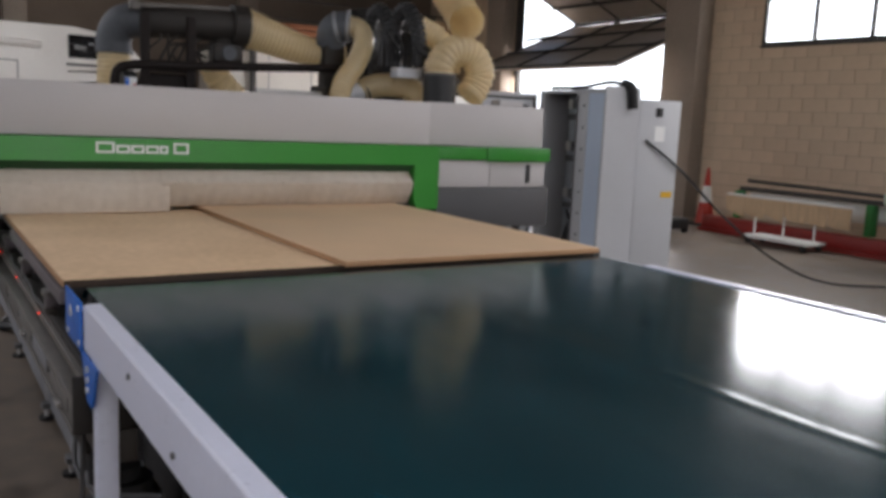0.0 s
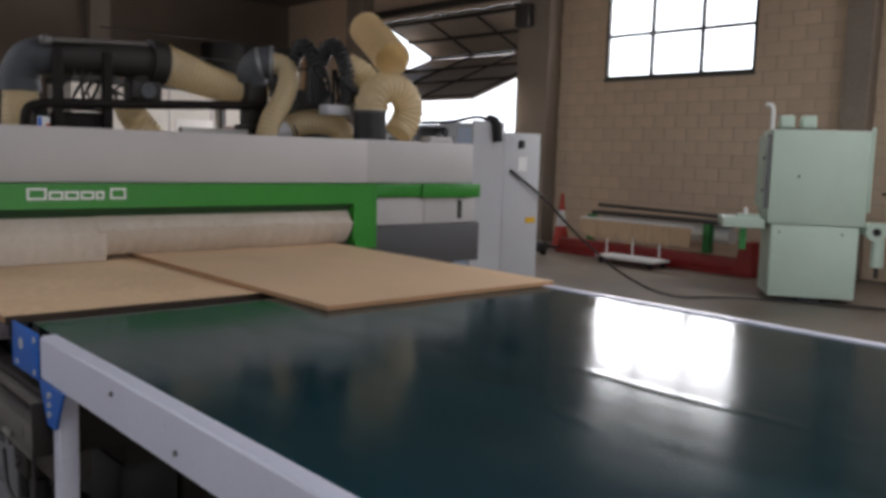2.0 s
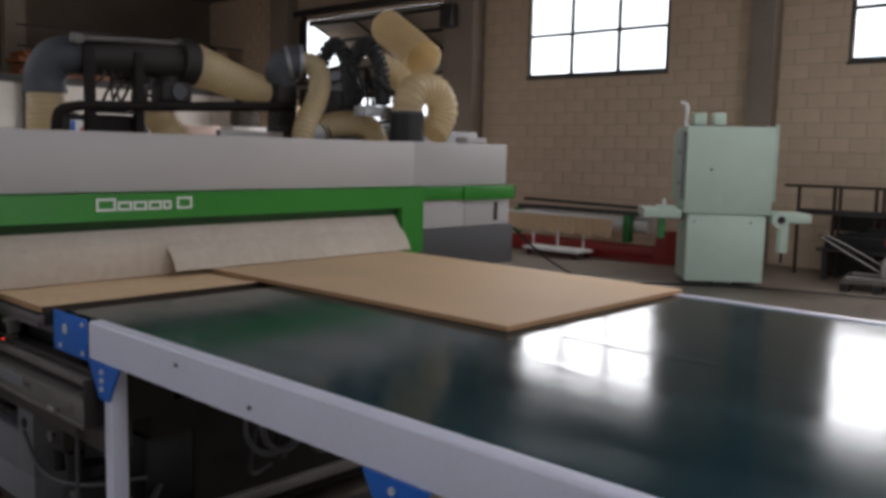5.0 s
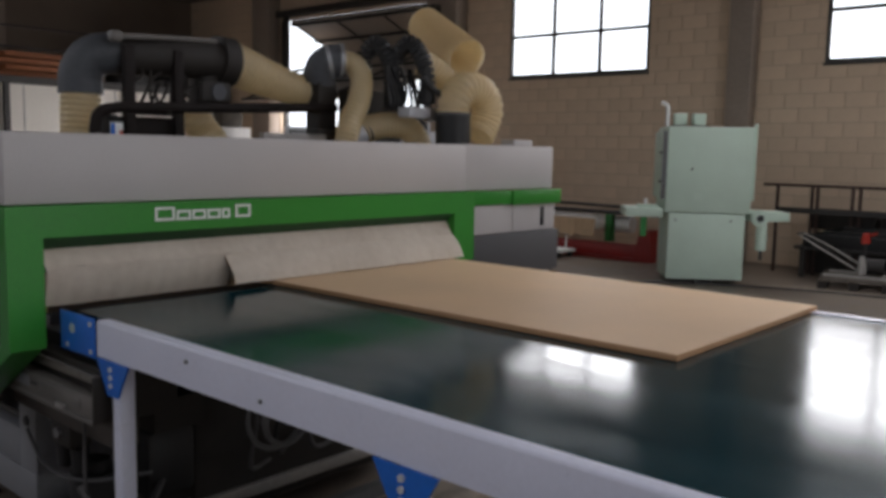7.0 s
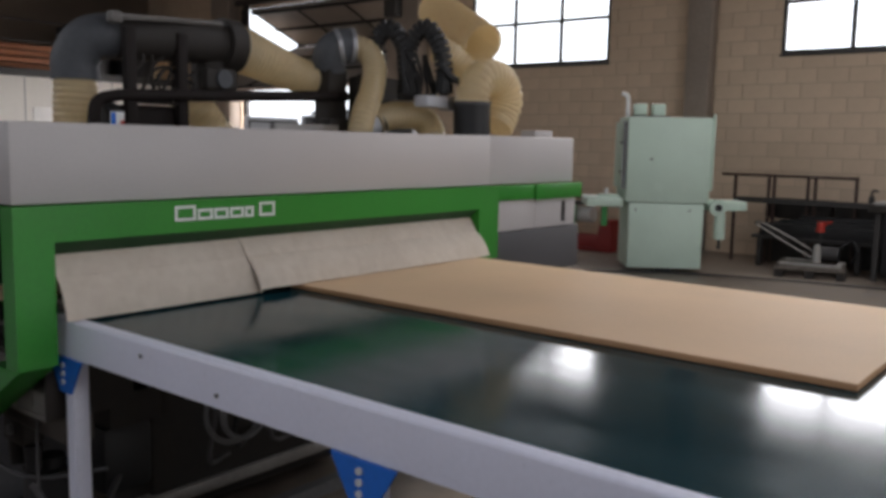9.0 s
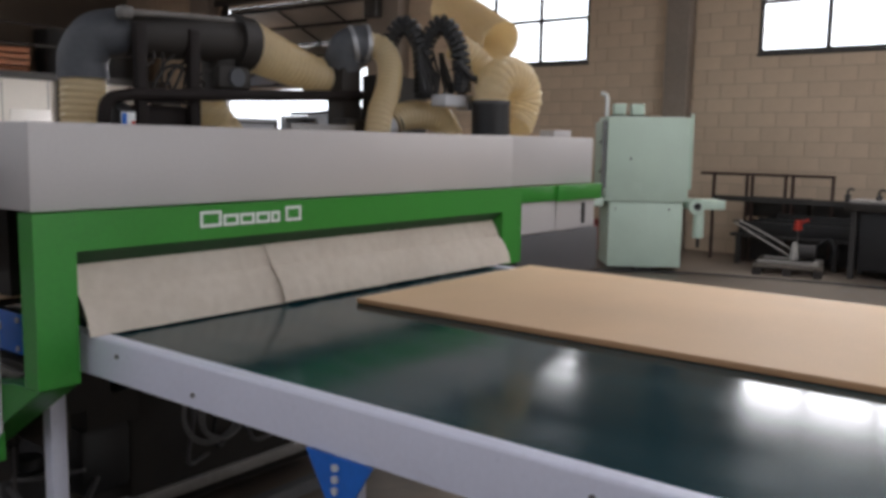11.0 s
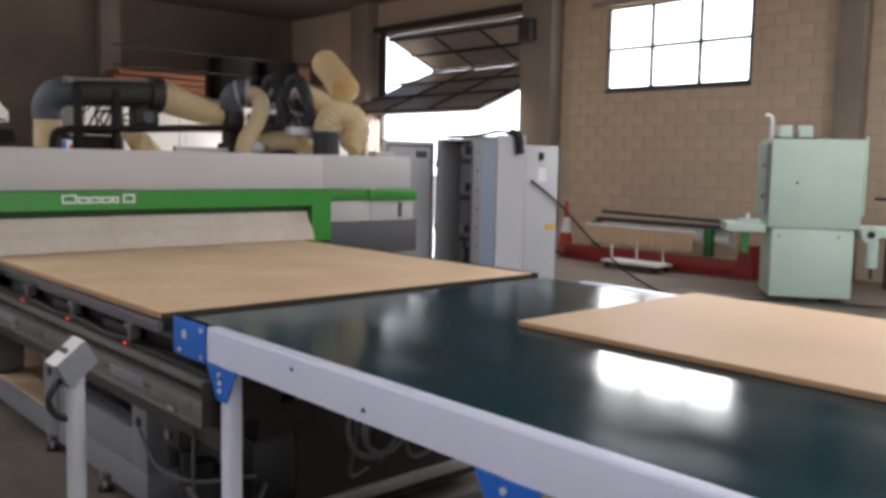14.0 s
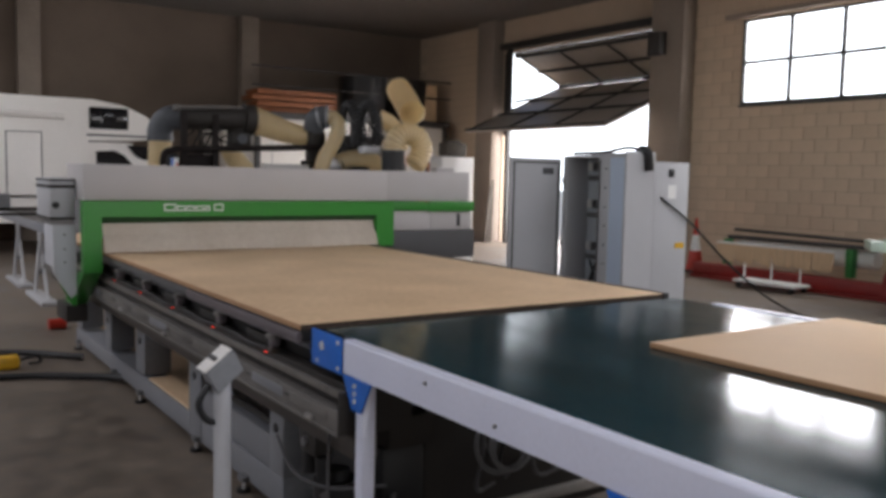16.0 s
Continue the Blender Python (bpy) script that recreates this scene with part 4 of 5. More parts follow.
for z in (0.35, 0.75, 1.15, 1.5):
    part("cable_duct", boxes((4.465, 4.499, 3.20, 3.56, z, z + 0.05), bevel=0.003), M_BEDGREY, cab)
    for k in range(5):
        part("relay", boxes((4.44, 4.499, 3.21 + 0.07 * k, 3.26 + 0.07 * k, z + 0.09, z + 0.17), bevel=0.003), (M_DARKGREY, M_PAPER, M_BASE)[k % 3], cab)
part("door_post", boxes((4.195, 4.225, 3.56, 3.598, 0.131, 1.709), bevel=0.004), M_CABINET, cab)
bm = bm_new()
for k in range(7):
    tube(bm, [(4.45, 3.20 + 0.04 * k, 0.16), (4.36, 3.20 + 0.04 * k, 0.40 + 0.05 * (k % 3)), (4.44, 3.2 + 0.045 * ((k * 3) % 7), 0.62 + 0.06 * (k % 4))], 0.014, 6, 5)
part("loose_cable", bm, M_BLACK, cab, "tangled black cables")
part("top_cable", tube(bm_new(), [(4.22, 3.5, 1.75), (4.3, 3.2, 1.76), (4.36, 2.95, 1.80), (4.42, 2.85, 1.775)], 0.015, 8), M_BLACK, cab)
part("cable_gland", tube(bm_new(), [(4.40, 2.86, 1.79), (4.43, 2.79, 1.76), (4.45, 2.785, 1.68), (4.46, 2.785, 1.60)], 0.04, 10), M_BLACK, cab, "black cable bunch")
cab2 = thing("tall_cabinet", (0, 0, 0), "plain grey steel cabinet with paper notice", "cabinet")
part("body", boxes((4.565, 5.02, 2.81, 3.4, 0.06, 1.682), bevel=0.006), M_CABINET, cab2)
part("plinth", boxes((4.58, 5.0, 2.83, 3.38, 0.0, 0.06)), M_STEEL_DARK, cab2)
part("main_switch", boxes((4.74, 4.80, 2.79, 2.809, 1.55, 1.62), bevel=0.004), M_BLACK, cab2)
part("notice", boxes((4.735, 4.845, 2.805, 2.809, 1.355, 1.475)), M_PAPER, cab2, "white paper notice")
part("warning_label", boxes((4.86, 4.98, 2.805, 2.809, 0.90, 0.95)), M_YELLOW, cab2, "orange warning label")
tagged(part("power_cable", tube(bm_new(), [(4.64, 2.795, 1.36), (5.05, 2.78, 1.12), (5.7, 2.85, 0.72), (6.5, 2.9, 0.30), (7.2, 2.8, 0.05), (7.9, 2.4, 0.022), (8.6, 1.2, 0.022), (9.0, -0.6, 0.022), (9.2, -2.5, 0.022)], 0.0115, 8), M_BLACK), "thick black power cable hanging from the cabinet to the floor", "cable")

# ---------------------------------------------------------------- mint wide-belt sander
sander = thing("wide_belt_sander", pose(8.158, 2.236, 0, 0, 0, 36.5), "pale mint green sanding machine with feed table", "machine")
SW, SD = 0.89, 0.72
part("upper_body", boxes((0.0, SD, -SW - 0.05, 0.05, 0.845, 1.86), bevel=0.015), M_MINT, sander)
part("lower_body", boxes((0.012, SD, -SW, 0.0, 0.05, 0.838), bevel=0.012), M_MINT, sander)
part("base_foot", boxes((0.05, 0.15, -0.55, -0.35, 0, 0.05)), M_BLACK, sander)
part("base_foot", boxes((0.45, 0.6, -0.55, -0.35, 0, 0.05)), M_BLACK, sander)
part("corner_post", boxes((0.01, 0.06, -SW - 0.085, -SW - 0.052, 1.0, 1.90), bevel=0.005), M_MINT, sander)
part("side_door", boxes((0.05, SD - 0.06, 0.051, 0.10, 1.0, 1.80), bevel=0.012), M_MINT, sander)
part("door_edge", boxes((0.035, 0.048, 0.03, 0.10, 1.0, 1.80)), M_BEDGREY, sander)
part("feed_table", boxes((0.05, SD - 0.1, 0.06, 0.50, 0.78, 0.89), bevel=0.01), M_MINT, sander)
part("table_guide", boxes((0.1, 0.18, 0.11, 0.36, 0.892, 0.93)), M_MINT, sander)
part("hand_wheel", cyl(bm_new(), (0.14, 0.26, 0.93), (0.14, 0.26, 1.0), 0.025, 12), M_PAPER, sander)
part("outfeed_arm", boxes((0.05, SD - 0.2, -SW - 0.52, -SW - 0.055, 0.76, 0.87), bevel=0.01), M_MINT, sander)
part("gear_motor", cyl(bm_new(), (0.049, -SW - 0.16, 0.80), (-0.03, -SW - 0.16, 0.80), 0.10, 20), M_MINT, sander)
part("motor_hub", cyl(bm_new(), (-0.03, -SW - 0.16, 0.80), (-0.045, -SW - 0.16, 0.80), 0.042, 16), M_BLACK, sander)
part("hanging_motor", cyl(bm_new(), (0.04, -SW - 0.20, 0.42), (0.04, -SW - 0.20, 0.72), 0.065, 18), M_MINT, sander)
part("motor_stem", cyl(bm_new(), (0.04, -SW - 0.20, 0.30), (0.04, -SW - 0.20, 0.42), 0.02, 10), M_STEEL_DARK, sander)
part("green_leg", boxes((0.1, 0.16, 0.24, 0.31, 0.54, 0.778)), M_DKGREEN, sander)
for y in (-0.12, -0.34):
    part("exhaust_stub", boxes((0.18, 0.34, y - 0.075, y + 0.075, 1.876, 2.02), bevel=0.015), M_MINT, sander)
part("stub_seat", boxes((0.15, 0.36, -0.46, -0.02, 1.861, 1.875)), M_STEEL_DARK, sander)
part("bent_pipe", tube(bm_new(), [(0.25, 0.03, 1.85), (0.25, 0.03, 2.06), (0.25, 0.05, 2.12), (0.25, 0.11, 2.14)], 0.026, 12), M_PAPER, sander, "white bent pipe")
for z in (1.2, 1.55):
    part("door_lock", cyl(bm_new(), (0.12, 0.10, z), (0.12, 0.115, z), 0.02, 10), M_BLACK, sander)
part("key_lock", cyl(bm_new(), (-0.008, -0.24, 1.36), (0.01, -0.24, 1.36), 0.014, 10), M_STEEL_DARK, sander)
for y in (-0.08, -0.72):
    part("panel_screw", cyl(bm_new(), (0.004, y, 0.755), (0.02, y, 0.755), 0.012, 8), M_STEEL_DARK, sander)
part("side_knob", boxes((0.06, 0.16, -SW - 0.10, -SW - 0.052, 1.44, 1.54)), M_BLACK, sander)
for y in (-0.33, -0.66):
    part("scuff_plate", boxes((-0.002, 0.001, y - 0.05, y + 0.05, 0.98, 1.08)), M_MINT, sander)

# ---------------------------------------------------------------- red beam machine by the wall
red = thing("edge_press", (0, 0, 0), "long red steel beam machine with green end brackets", "machine")
part("base_beam", boxes((9.75, 9.95, 3.3, 6.62, 0.04, 0.22), bevel=0.01), M_RED, red)
part("base_flange", boxes((9.68, 10.02, 3.3, 6.62, 0.0, 0.04)), M_RED, red)
bm = bm_new()
prism(bm, [(3.25, 0.0), (3.55, 0.0), (3.45, 0.45), (3.30, 0.45)], "x", 9.7, 10.0)
part("end_support", bm, M_RED, red)
for y in (5.98, 3.98):
    part("green_bracket", boxes((9.72, 9.84, y - 0.05, y + 0.05, 0.25, 0.64), bevel=0.006), M_DKGREEN, red)
part("top_rail", boxes((9.78, 9.90, 3.2, 6.0, 0.64, 0.70), bevel=0.004), M_STEEL_DARK, red)
part("second_rail", tube(bm_new(), [(9.95, 3.2, 0.74), (9.95, 4.6, 0.76), (9.95, 6.0, 0.78)], 0.025, 10), M_STEEL_DARK, red)
tagged(part("roll", cyl(bm_new(), (9.95, 3.7, 0.50), (9.95, 5.9, 0.50), 0.12, 20), M_PAPER), "grey foil roll lying on the red machine", "roll")
trolley = thing("veneer_trolley", (9.35, 4.9, 0), "light steel trolley hung with plywood offcuts", "trolley")
part("deck", boxes((-0.2, 0.2, -0.5, 0.5, 0.08, 0.12), bevel=0.006), M_PAPER, trolley)
for y in (-0.45, 0.0, 0.45):
    part("upright", cyl(bm_new(), (0, y, 0.12), (0, y, 0.60), 0.014, 8), M_PAPER, trolley)
for x, y in ((-0.15, -0.42), (0.15, -0.42), (-0.15, 0.42), (0.15, 0.42)):
    part("castor", cyl(bm_new(), (x - 0.015, y, 0.04), (x + 0.015, y, 0.04), 0.04, 12), M_BLACK, trolley)
part("top_bar", boxes((-0.015, 0.015, -0.95, 0.95, 0.60, 0.63)), M_PAPER, trolley)
rnd = random.Random(5)
for k in range(6):
    y = -0.95 + 0.31 * k
    bm = bm_new()
    dz = rnd.uniform(-0.05, 0.05)
    prism(bm, [(y, 0.60), (y + 0.33, 0.60), (y + 0.31, 0.36 + dz), (y + 0.2, 0.33 + dz), (y + 0.02, 0.36 - dz)], "x", -0.035 - 0.012 * (k % 2), -0.025 - 0.012 * (k % 2))
    part("ply_offcut", bm, M_WOOD, trolley, "pale plywood offcut")

# cone and clutter by the wall
cone = thing("traffic_cone", (10.25, 7.0, 0), "red and white traffic cone", "cone")
part("base", boxes((-0.19, 0.19, -0.19, 0.19, 0.0, 0.035), bevel=0.01), M_BLACK, cone)
part("lower_cone", cyl(bm_new(), (0, 0, 0.035), (0, 0, 0.36), 0.15, 24, 0.095), M_CONE, cone)
part("white_band", cyl(bm_new(), (0, 0, 0.36), (0, 0, 0.62), 0.0955, 24, 0.056), M_PAPER, cone)
part("tip", cyl(bm_new(), (0, 0, 0.62), (0, 0, 0.90), 0.056, 24, 0.022), M_CONE, cone)
heap = thing("floor_polisher", (8.9, 6.6, 0), "dark floor machine with grey tank", "machine")
part("body", boxes((-0.25, 0.25, -0.3, 0.3, 0.06, 0.22), bevel=0.04), M_BLACK, heap)
part("tank", cyl(bm_new(), (-0.1, -0.15, 0.40), (0.0, 0.25, 0.40), 0.12, 18), M_WHITE, heap)
part("neck", cyl(bm_new(), (0, 0, 0.2), (0, 0.02, 0.32), 0.06, 12), M_BLACK, heap)
for x, y in ((-0.2, -0.25), (0.2, 0.25), (-0.2, 0.25), (0.2, -0.25)):
    part("wheel", cyl(bm_new(), (x - 0.02, y, 0.05), (x + 0.02, y, 0.05), 0.05, 12), M_BLACK, heap)

# rack of dark stock, pallet with pump
rack = thing("steel_stock_rack", (10.35, 0, 0), "dark steel rack loaded with black bars", "rack")
for y in (1.78, 1.33, 1.26, 0.83, 0.74, 0.25):
    part("post", boxes((-0.018, 0.018, y - 0.018, y + 0.018, 0.0, 1.139)), M_RUST, rack)
part("top_tube", cyl(bm_new(), (0, 1.97, 1.16), (0, 0.23, 1.16), 0.020, 8), M_RUST, rack)
part("low_rail", boxes((-0.12, -0.03, -2.4, 1.75, 0.80, 0.87)), M_STEEL_DARK, rack)
part("shelf", boxes((-0.35, 0.3, -2.4, 1.4, 0.36, 0.40)), M_STEEL_DARK, rack)
for k in range(5):
    part("stock_bar", boxes((-0.34 + 0.13 * k, -0.23 + 0.13 * k, -2.3 + 0.1 * (k % 2), 1.3 - 0.2 * (k % 3), 0.40, 0.56 + 0.05 * (k % 3)), bevel=0.01), M_BLACK, rack)
for y0, y1, z0, z1 in ((0.55, 1.35, 0.40, 0.74), (-0.35, 0.5, 0.40, 0.70), (-1.4, -0.45, 0.40, 0.78), (-2.4, -1.5, 0.40, 0.72)):
    part("motor_block", boxes((0.05, 0.30, y0, y1, z0 + 0.20, z1 + 0.12), bevel=0.02), M_DUSTY, rack)
for y in (1.3, 0.1, -1.1, -2.3):
    part("shelf_leg", boxes((-0.33, -0.27, y - 0.03, y + 0.03, 0.0, 0.36)), M_STEEL_DARK, rack)
part("kick_panel", boxes((0.0, 0.03, -2.4, 1.4, 0.02, 0.36)), M_DUSTY, rack)
bench = thing("black_work_bench", (9.9, -0.98, 0), "black steel bench with pale bed and clamps", "bench")
part("bench_top", boxes((-0.35, 0.3, -0.9, 0.9, 0.80, 0.895), bevel=0.01), M_DUSTY, bench)
part("bench_bed", boxes((-0.30, 0.20, -0.85, 0.86, 0.8955, 0.925), bevel=0.006), M_ALU, bench, "pale steel bed")
for x in (-0.3, 0.22):
    for y in (-0.8, 0.8):
        part("leg", boxes((x, x + 0.06, y - 0.03, y + 0.03, 0.0, 0.80)), M_STEEL_DARK, bench)
part("drawer_block", boxes((-0.28, 0.2, -0.7, 0.74, 0.10, 0.799), bevel=0.02), M_BLACK, bench)
for y in (-0.6, -0.2, 0.16, 0.46, 0.58, 0.92):
    v = part("clamp", boxes((-0.16, -0.08, y - 0.03, y + 0.03, 0.9255 if y < 0.9 else 0.90, 0.985), bevel=0.012), M_STEEL_DARK, bench)
    part("clamp_hook", tube(bm_new(), [(-0.12, y, 0.98), (-0.12, y + 0.005, 1.02), (-0.12, y - 0.03, 1.05), (-0.12, y - 0.06, 1.03)], 0.014, 8, 5), M_STEEL_DARK, v)
pallet = thing("pallet", pose(9.75, 0.55, 0, 0, 0, 13), "dark weathered wooden pallet on the floor", "pallet")
for y in (-0.34, 0.0, 0.34):
    for x in (-0.46, 0.0, 0.46):
        part("block", boxes((x - 0.07, x + 0.07, y - 0.05, y + 0.05, 0.016, 0.09)), M_DUSTY, pallet)
    part("runner", boxes((-0.53, 0.53, y - 0.05, y + 0.05, 0.0, 0.0155)), M_DUSTY, pallet)
for k in range(6):
    part("board", boxes((-0.53 + 0.19 * k, -0.42 + 0.19 * k, -0.39, 0.39, 0.0905, 0.112), bevel=0.003), M_OLDWOOD, pallet)
pump = thing("pump_unit", pose(9.75, 0.52, 0.113, 0, 0, 8), "old pump unit with pale drawbar lying on a pallet", "pump")
for x in (-0.22, 0.22):
    part("skid_bar", boxes((x - 0.02, x + 0.02, -0.33, 0.37, 0.0, 0.035), bevel=0.006), M_PALE, pump, "pale steel skid bar")
part("cross_bar", boxes((-0.2, 0.2, -0.30, -0.26, 0.001, 0.034)), M_PALE, pump)
part("pump_body", cyl(bm_new(), (0.05, -0.26, 0.13), (0.05, -0.02, 0.13), 0.095, 18), M_STEEL_DARK, pump)
part("pump_flange", cyl(bm_new(), (0.05, -0.01, 0.13), (0.05, 0.02, 0.13), 0.11, 18), M_BEDGREY, pump)
part("oil_bottle", tube(bm_new(), [(-0.08, -0.03, 0.035), (-0.08, -0.03, 0.16), (-0.08, -0.03, 0.22), (-0.08, -0.03, 0.26)], 0.055, 14, 4, r_end=0.022), M_PALE, pump, "pale grey bottle")
part("valve_stem", cyl(bm_new(), (-0.06, -0.05, 0.24), (-0.06, -0.05, 0.42), 0.016, 10), M_STEEL_DARK, pump)
valve = part("red_valve", cyl(bm_new(), (-0.06, -0.05, 0.41), (-0.06, -0.05, 0.53), 0.055, 10, 0.04), M_CONE, pump, "faded red valve head")
part("valve_lever", cyl(bm_new(), (-0.06, -0.08, 0.50), (-0.06, -0.17, 0.54), 0.014, 8), M_CONE, valve)
for x, lift_z in ((-0.16, 0.0), (0.06, 0.05)):
    part("drawbar", tube(bm_new(), [(x, 0.02, 0.10 + lift_z), (x - 0.02, 0.36, 0.29 + lift_z), (x - 0.03, 0.68, 0.475 + 0.3 * lift_z)], 0.010, 8), M_PALE, pump, "thin pale drawbar tube")
part("drawbar_grip", cyl(bm_new(), (-0.19, 0.68, 0.485), (0.03, 0.68, 0.485), 0.016, 8), M_STEEL_DARK, pump)
part("loose_hose", tube(bm_new(), [(0.1, -0.25, 0.2), (0.15, -0.38, 0.30), (0.05, -0.46, 0.18), (0.1, -0.40, 0.04)], 0.018, 8), M_BLACK, pump)

# ---------------------------------------------------------------- far end: camper, mezzanine, stock, infeed rollers
camper = thing("camper_van", (0, 0, 0), "white camper van with over-cab berth and dark windows", "camper van")
bm = bm_new()
prism(bm, [(-3.2, 0.55), (-3.2, 2.55), (-2.9, 2.70), (2.1, 2.70), (2.6, 2.62), (3.0, 2.45), (3.2, 2.22), (3.2, 2.05), (2.0, 1.98), (1.95, 0.55)], "y", 13.5, 15.7)
part("body", bm, M_CAMPER, camper)
bm = bm_new()
prism(bm, [(1.96, 0.5), (1.96, 1.96), (2.75, 1.96), (3.3, 1.35), (4.0, 1.2), (4.1, 0.5)], "y", 13.55, 15.6)
part("cab", bm, M_CAMPER, camper)
part("berth_window", boxes((2.02, 2.68, 13.485, 13.51, 2.19, 2.57), bevel=0.01), M_GLASSDARK, camper, "dark berth window")
bm = bm_new()
prism(bm, [(2.14, 1.50), (2.14, 1.80), (2.45, 1.82), (2.62, 1.74), (2.78, 1.55), (2.78, 1.50)], "y", 13.53, 13.56)
part("cab_window", bm, M_GLASSDARK, camper, "dark cab window")
bm = bm_new()
prism(bm, [(2.66, 1.92), (3.28, 1.92), (3.32, 1.72), (2.95, 1.66), (2.80, 1.75)], "y", 13.52, 13.54)
part("windscreen", bm, M_GLASSDARK, camper)
part("entry_door", boxes((0.72, 1.24, 13.488, 13.502, 0.75, 2.08), bevel=0.006), M_CAMPER, camper)
part("door_outline", boxes((0.70, 0.715, 13.494, 13.503, 0.75, 2.10), (1.245, 1.26, 13.494, 13.503, 0.75, 2.10), (0.715, 1.245, 13.494, 13.503, 2.085, 2.10)), M_DARKGREY, camper)
part("awning", tube(bm_new(), [(-3.0, 13.45, 2.42), (0.0, 13.45, 2.40), (1.6, 13.45, 2.37)], 0.055, 10), M_CAMPER, camper)
part("side_stripe", boxes((1.98, 3.15, 13.488, 13.502, 2.065, 2.10)), M_DARKGREY, camper)
part("skirt_stripe", boxes((-3.1, 1.9, 13.488, 13.502, 0.98, 1.02)), M_DARKGREY, camper)
for x in (-1.9, 3.2):
    w = part("wheel", cyl(bm_new(), (x, 13.48, 0.33), (x, 13.72, 0.33), 0.33, 24), M_BLACK, camper)
    part("rim", cyl(bm_new(), (x, 13.47, 0.33), (x, 13.49, 0.33), 0.19, 20), M_ALU, w)

mezz = thing("storage_platform", (0, 0, 0), "steel storage platform with stacked goods", "platform")
part("deck", boxes((5.05, 10.7, 15.0, 16.6, 2.66, 2.80)), M_STEEL_DARK, mezz)
for x in (5.7, 8.2, 10.55):
    part("post", boxes((x, x + 0.1, 15.02, 15.12, 0, 2.66)), M_STEEL_DARK, mezz)
part("guard_rail", cyl(bm_new(), (5.6, 15.02, 3.35), (10.7, 15.02, 3.35), 0.018, 8), M_STEEL_DARK, mezz)
part("guard_rail", cyl(bm_new(), (5.6, 15.02, 3.75), (10.7, 15.02, 3.75), 0.018, 8), M_STEEL_DARK, mezz)
for k in range(4):
    tagged(part("timber_beam", boxes((5.7 + 0.1 * (k % 2), 7.7, 15.2, 15.9, 2.802 + 0.13 * k, 2.90 + 0.13 * k), bevel=0.01), M_ORANGE), "orange timber beam stacked on the platform", "beam", group="beams on the platform")
tub = tagged(part("plastic_tub", cyl(bm_new(), (8.6, 15.6, 2.802), (8.6, 15.6, 3.75), 0.5, 24, 0.55), M_BLACK), "tall black plastic tub on the platform", "tub")
copy_thing(tub, Matrix.Translation((1.2, 0.1, 0)))
tagged(part("packed_crate", boxes((9.95, 10.5, 15.3, 15.9, 2.82, 3.7), bevel=0.02), M_WOOD), "shrouded pale crate on the platform", "crate")
office = thing("site_office", (0, 0, 0), "off-white panelled office built under the storage platform", "office")
part("front_wall", boxes((5.15, 10.7, 15.13, 15.2, 0, 2.655)), M_OFFICE, office)
part("side_wall", boxes((5.08, 5.149, 15.13, 16.6, 0, 2.655)), M_OFFICE, office)
for k in range(5):
    part("panel_joint", boxes((6.1 + 0.95 * k, 6.115 + 0.95 * k, 15.122, 15.1295, 0, 2.65)), M_BASE, office)
part("office_door", boxes((7.2, 8.05, 15.11, 15.1295, 0.0, 2.05), bevel=0.006), M_CAMPER, office)
lift = thing("fork_lift", (0, 0, 0), "orange fork lift with pale overhead guard", "fork lift")
part("body", boxes((6.5, 7.6, 11.0, 12.1, 0.18, 1.05), (6.55, 7.55, 11.7, 12.15, 1.05, 1.40), bevel=0.05), M_ORANGE, lift)
part("overhead_guard", boxes((6.62, 7.52, 11.0, 11.9, 1.80, 1.85), (6.62, 7.52, 10.98, 11.02, 1.70, 1.80), bevel=0.01), M_CREAM, lift, "pale overhead guard")
for x in (6.64, 7.46):
    for y in (11.02, 11.84):
        part("guard_post", boxes((x, x + 0.05, y, y + 0.05, 1.0, 1.80)), M_STEEL_DARK, lift)
part("seat", boxes((6.85, 7.25, 11.5, 11.69, 1.05, 1.62), bevel=0.05), M_BLACK, lift)
for x in (6.75, 7.4):
    part("mast_rail", boxes((x, x + 0.06, 10.85, 10.93, 0.05, 1.75)), M_ORANGE, lift)
for y in (11.25, 11.9):
    for x in (6.42, 7.58):
        part("wheel", cyl(bm_new(), (x, y, 0.22), (x + 0.1, y, 0.22), 0.22, 20), M_BLACK, lift)
tagged(part("white_cabinet", boxes((6.98, 7.66, 9.8, 10.2, 0.0, 1.84), bevel=0.02), M_CAMPER), "white tool cabinet near the open gate", "cabinet")
tagged(part("tool_bag", boxes((7.12, 7.55, 9.86, 10.14, 1.841, 2.09), (7.2, 7.47, 9.93, 10.07, 2.09, 2.11), bevel=0.04), M_OLDWOOD), "dark brown bag lying on the white cabinet", "bag")
for k in range(3):
    bm = bm_new()
    prism(bm, [(10.40 + 0.11 * k, 0.0), (10.45 + 0.11 * k, 0.0), (10.54 + 0.08 * k, 1.15 + 0.14 * k), (10.49 + 0.08 * k, 1.15 + 0.14 * k)], "y", 13.08 + 0.05 * k, 13.11 + 0.05 * k)
    tagged(part("leaning_board", bm, M_OLDWOOD), "dark narrow board leaning by the gate", "board", group="boards by the gate")

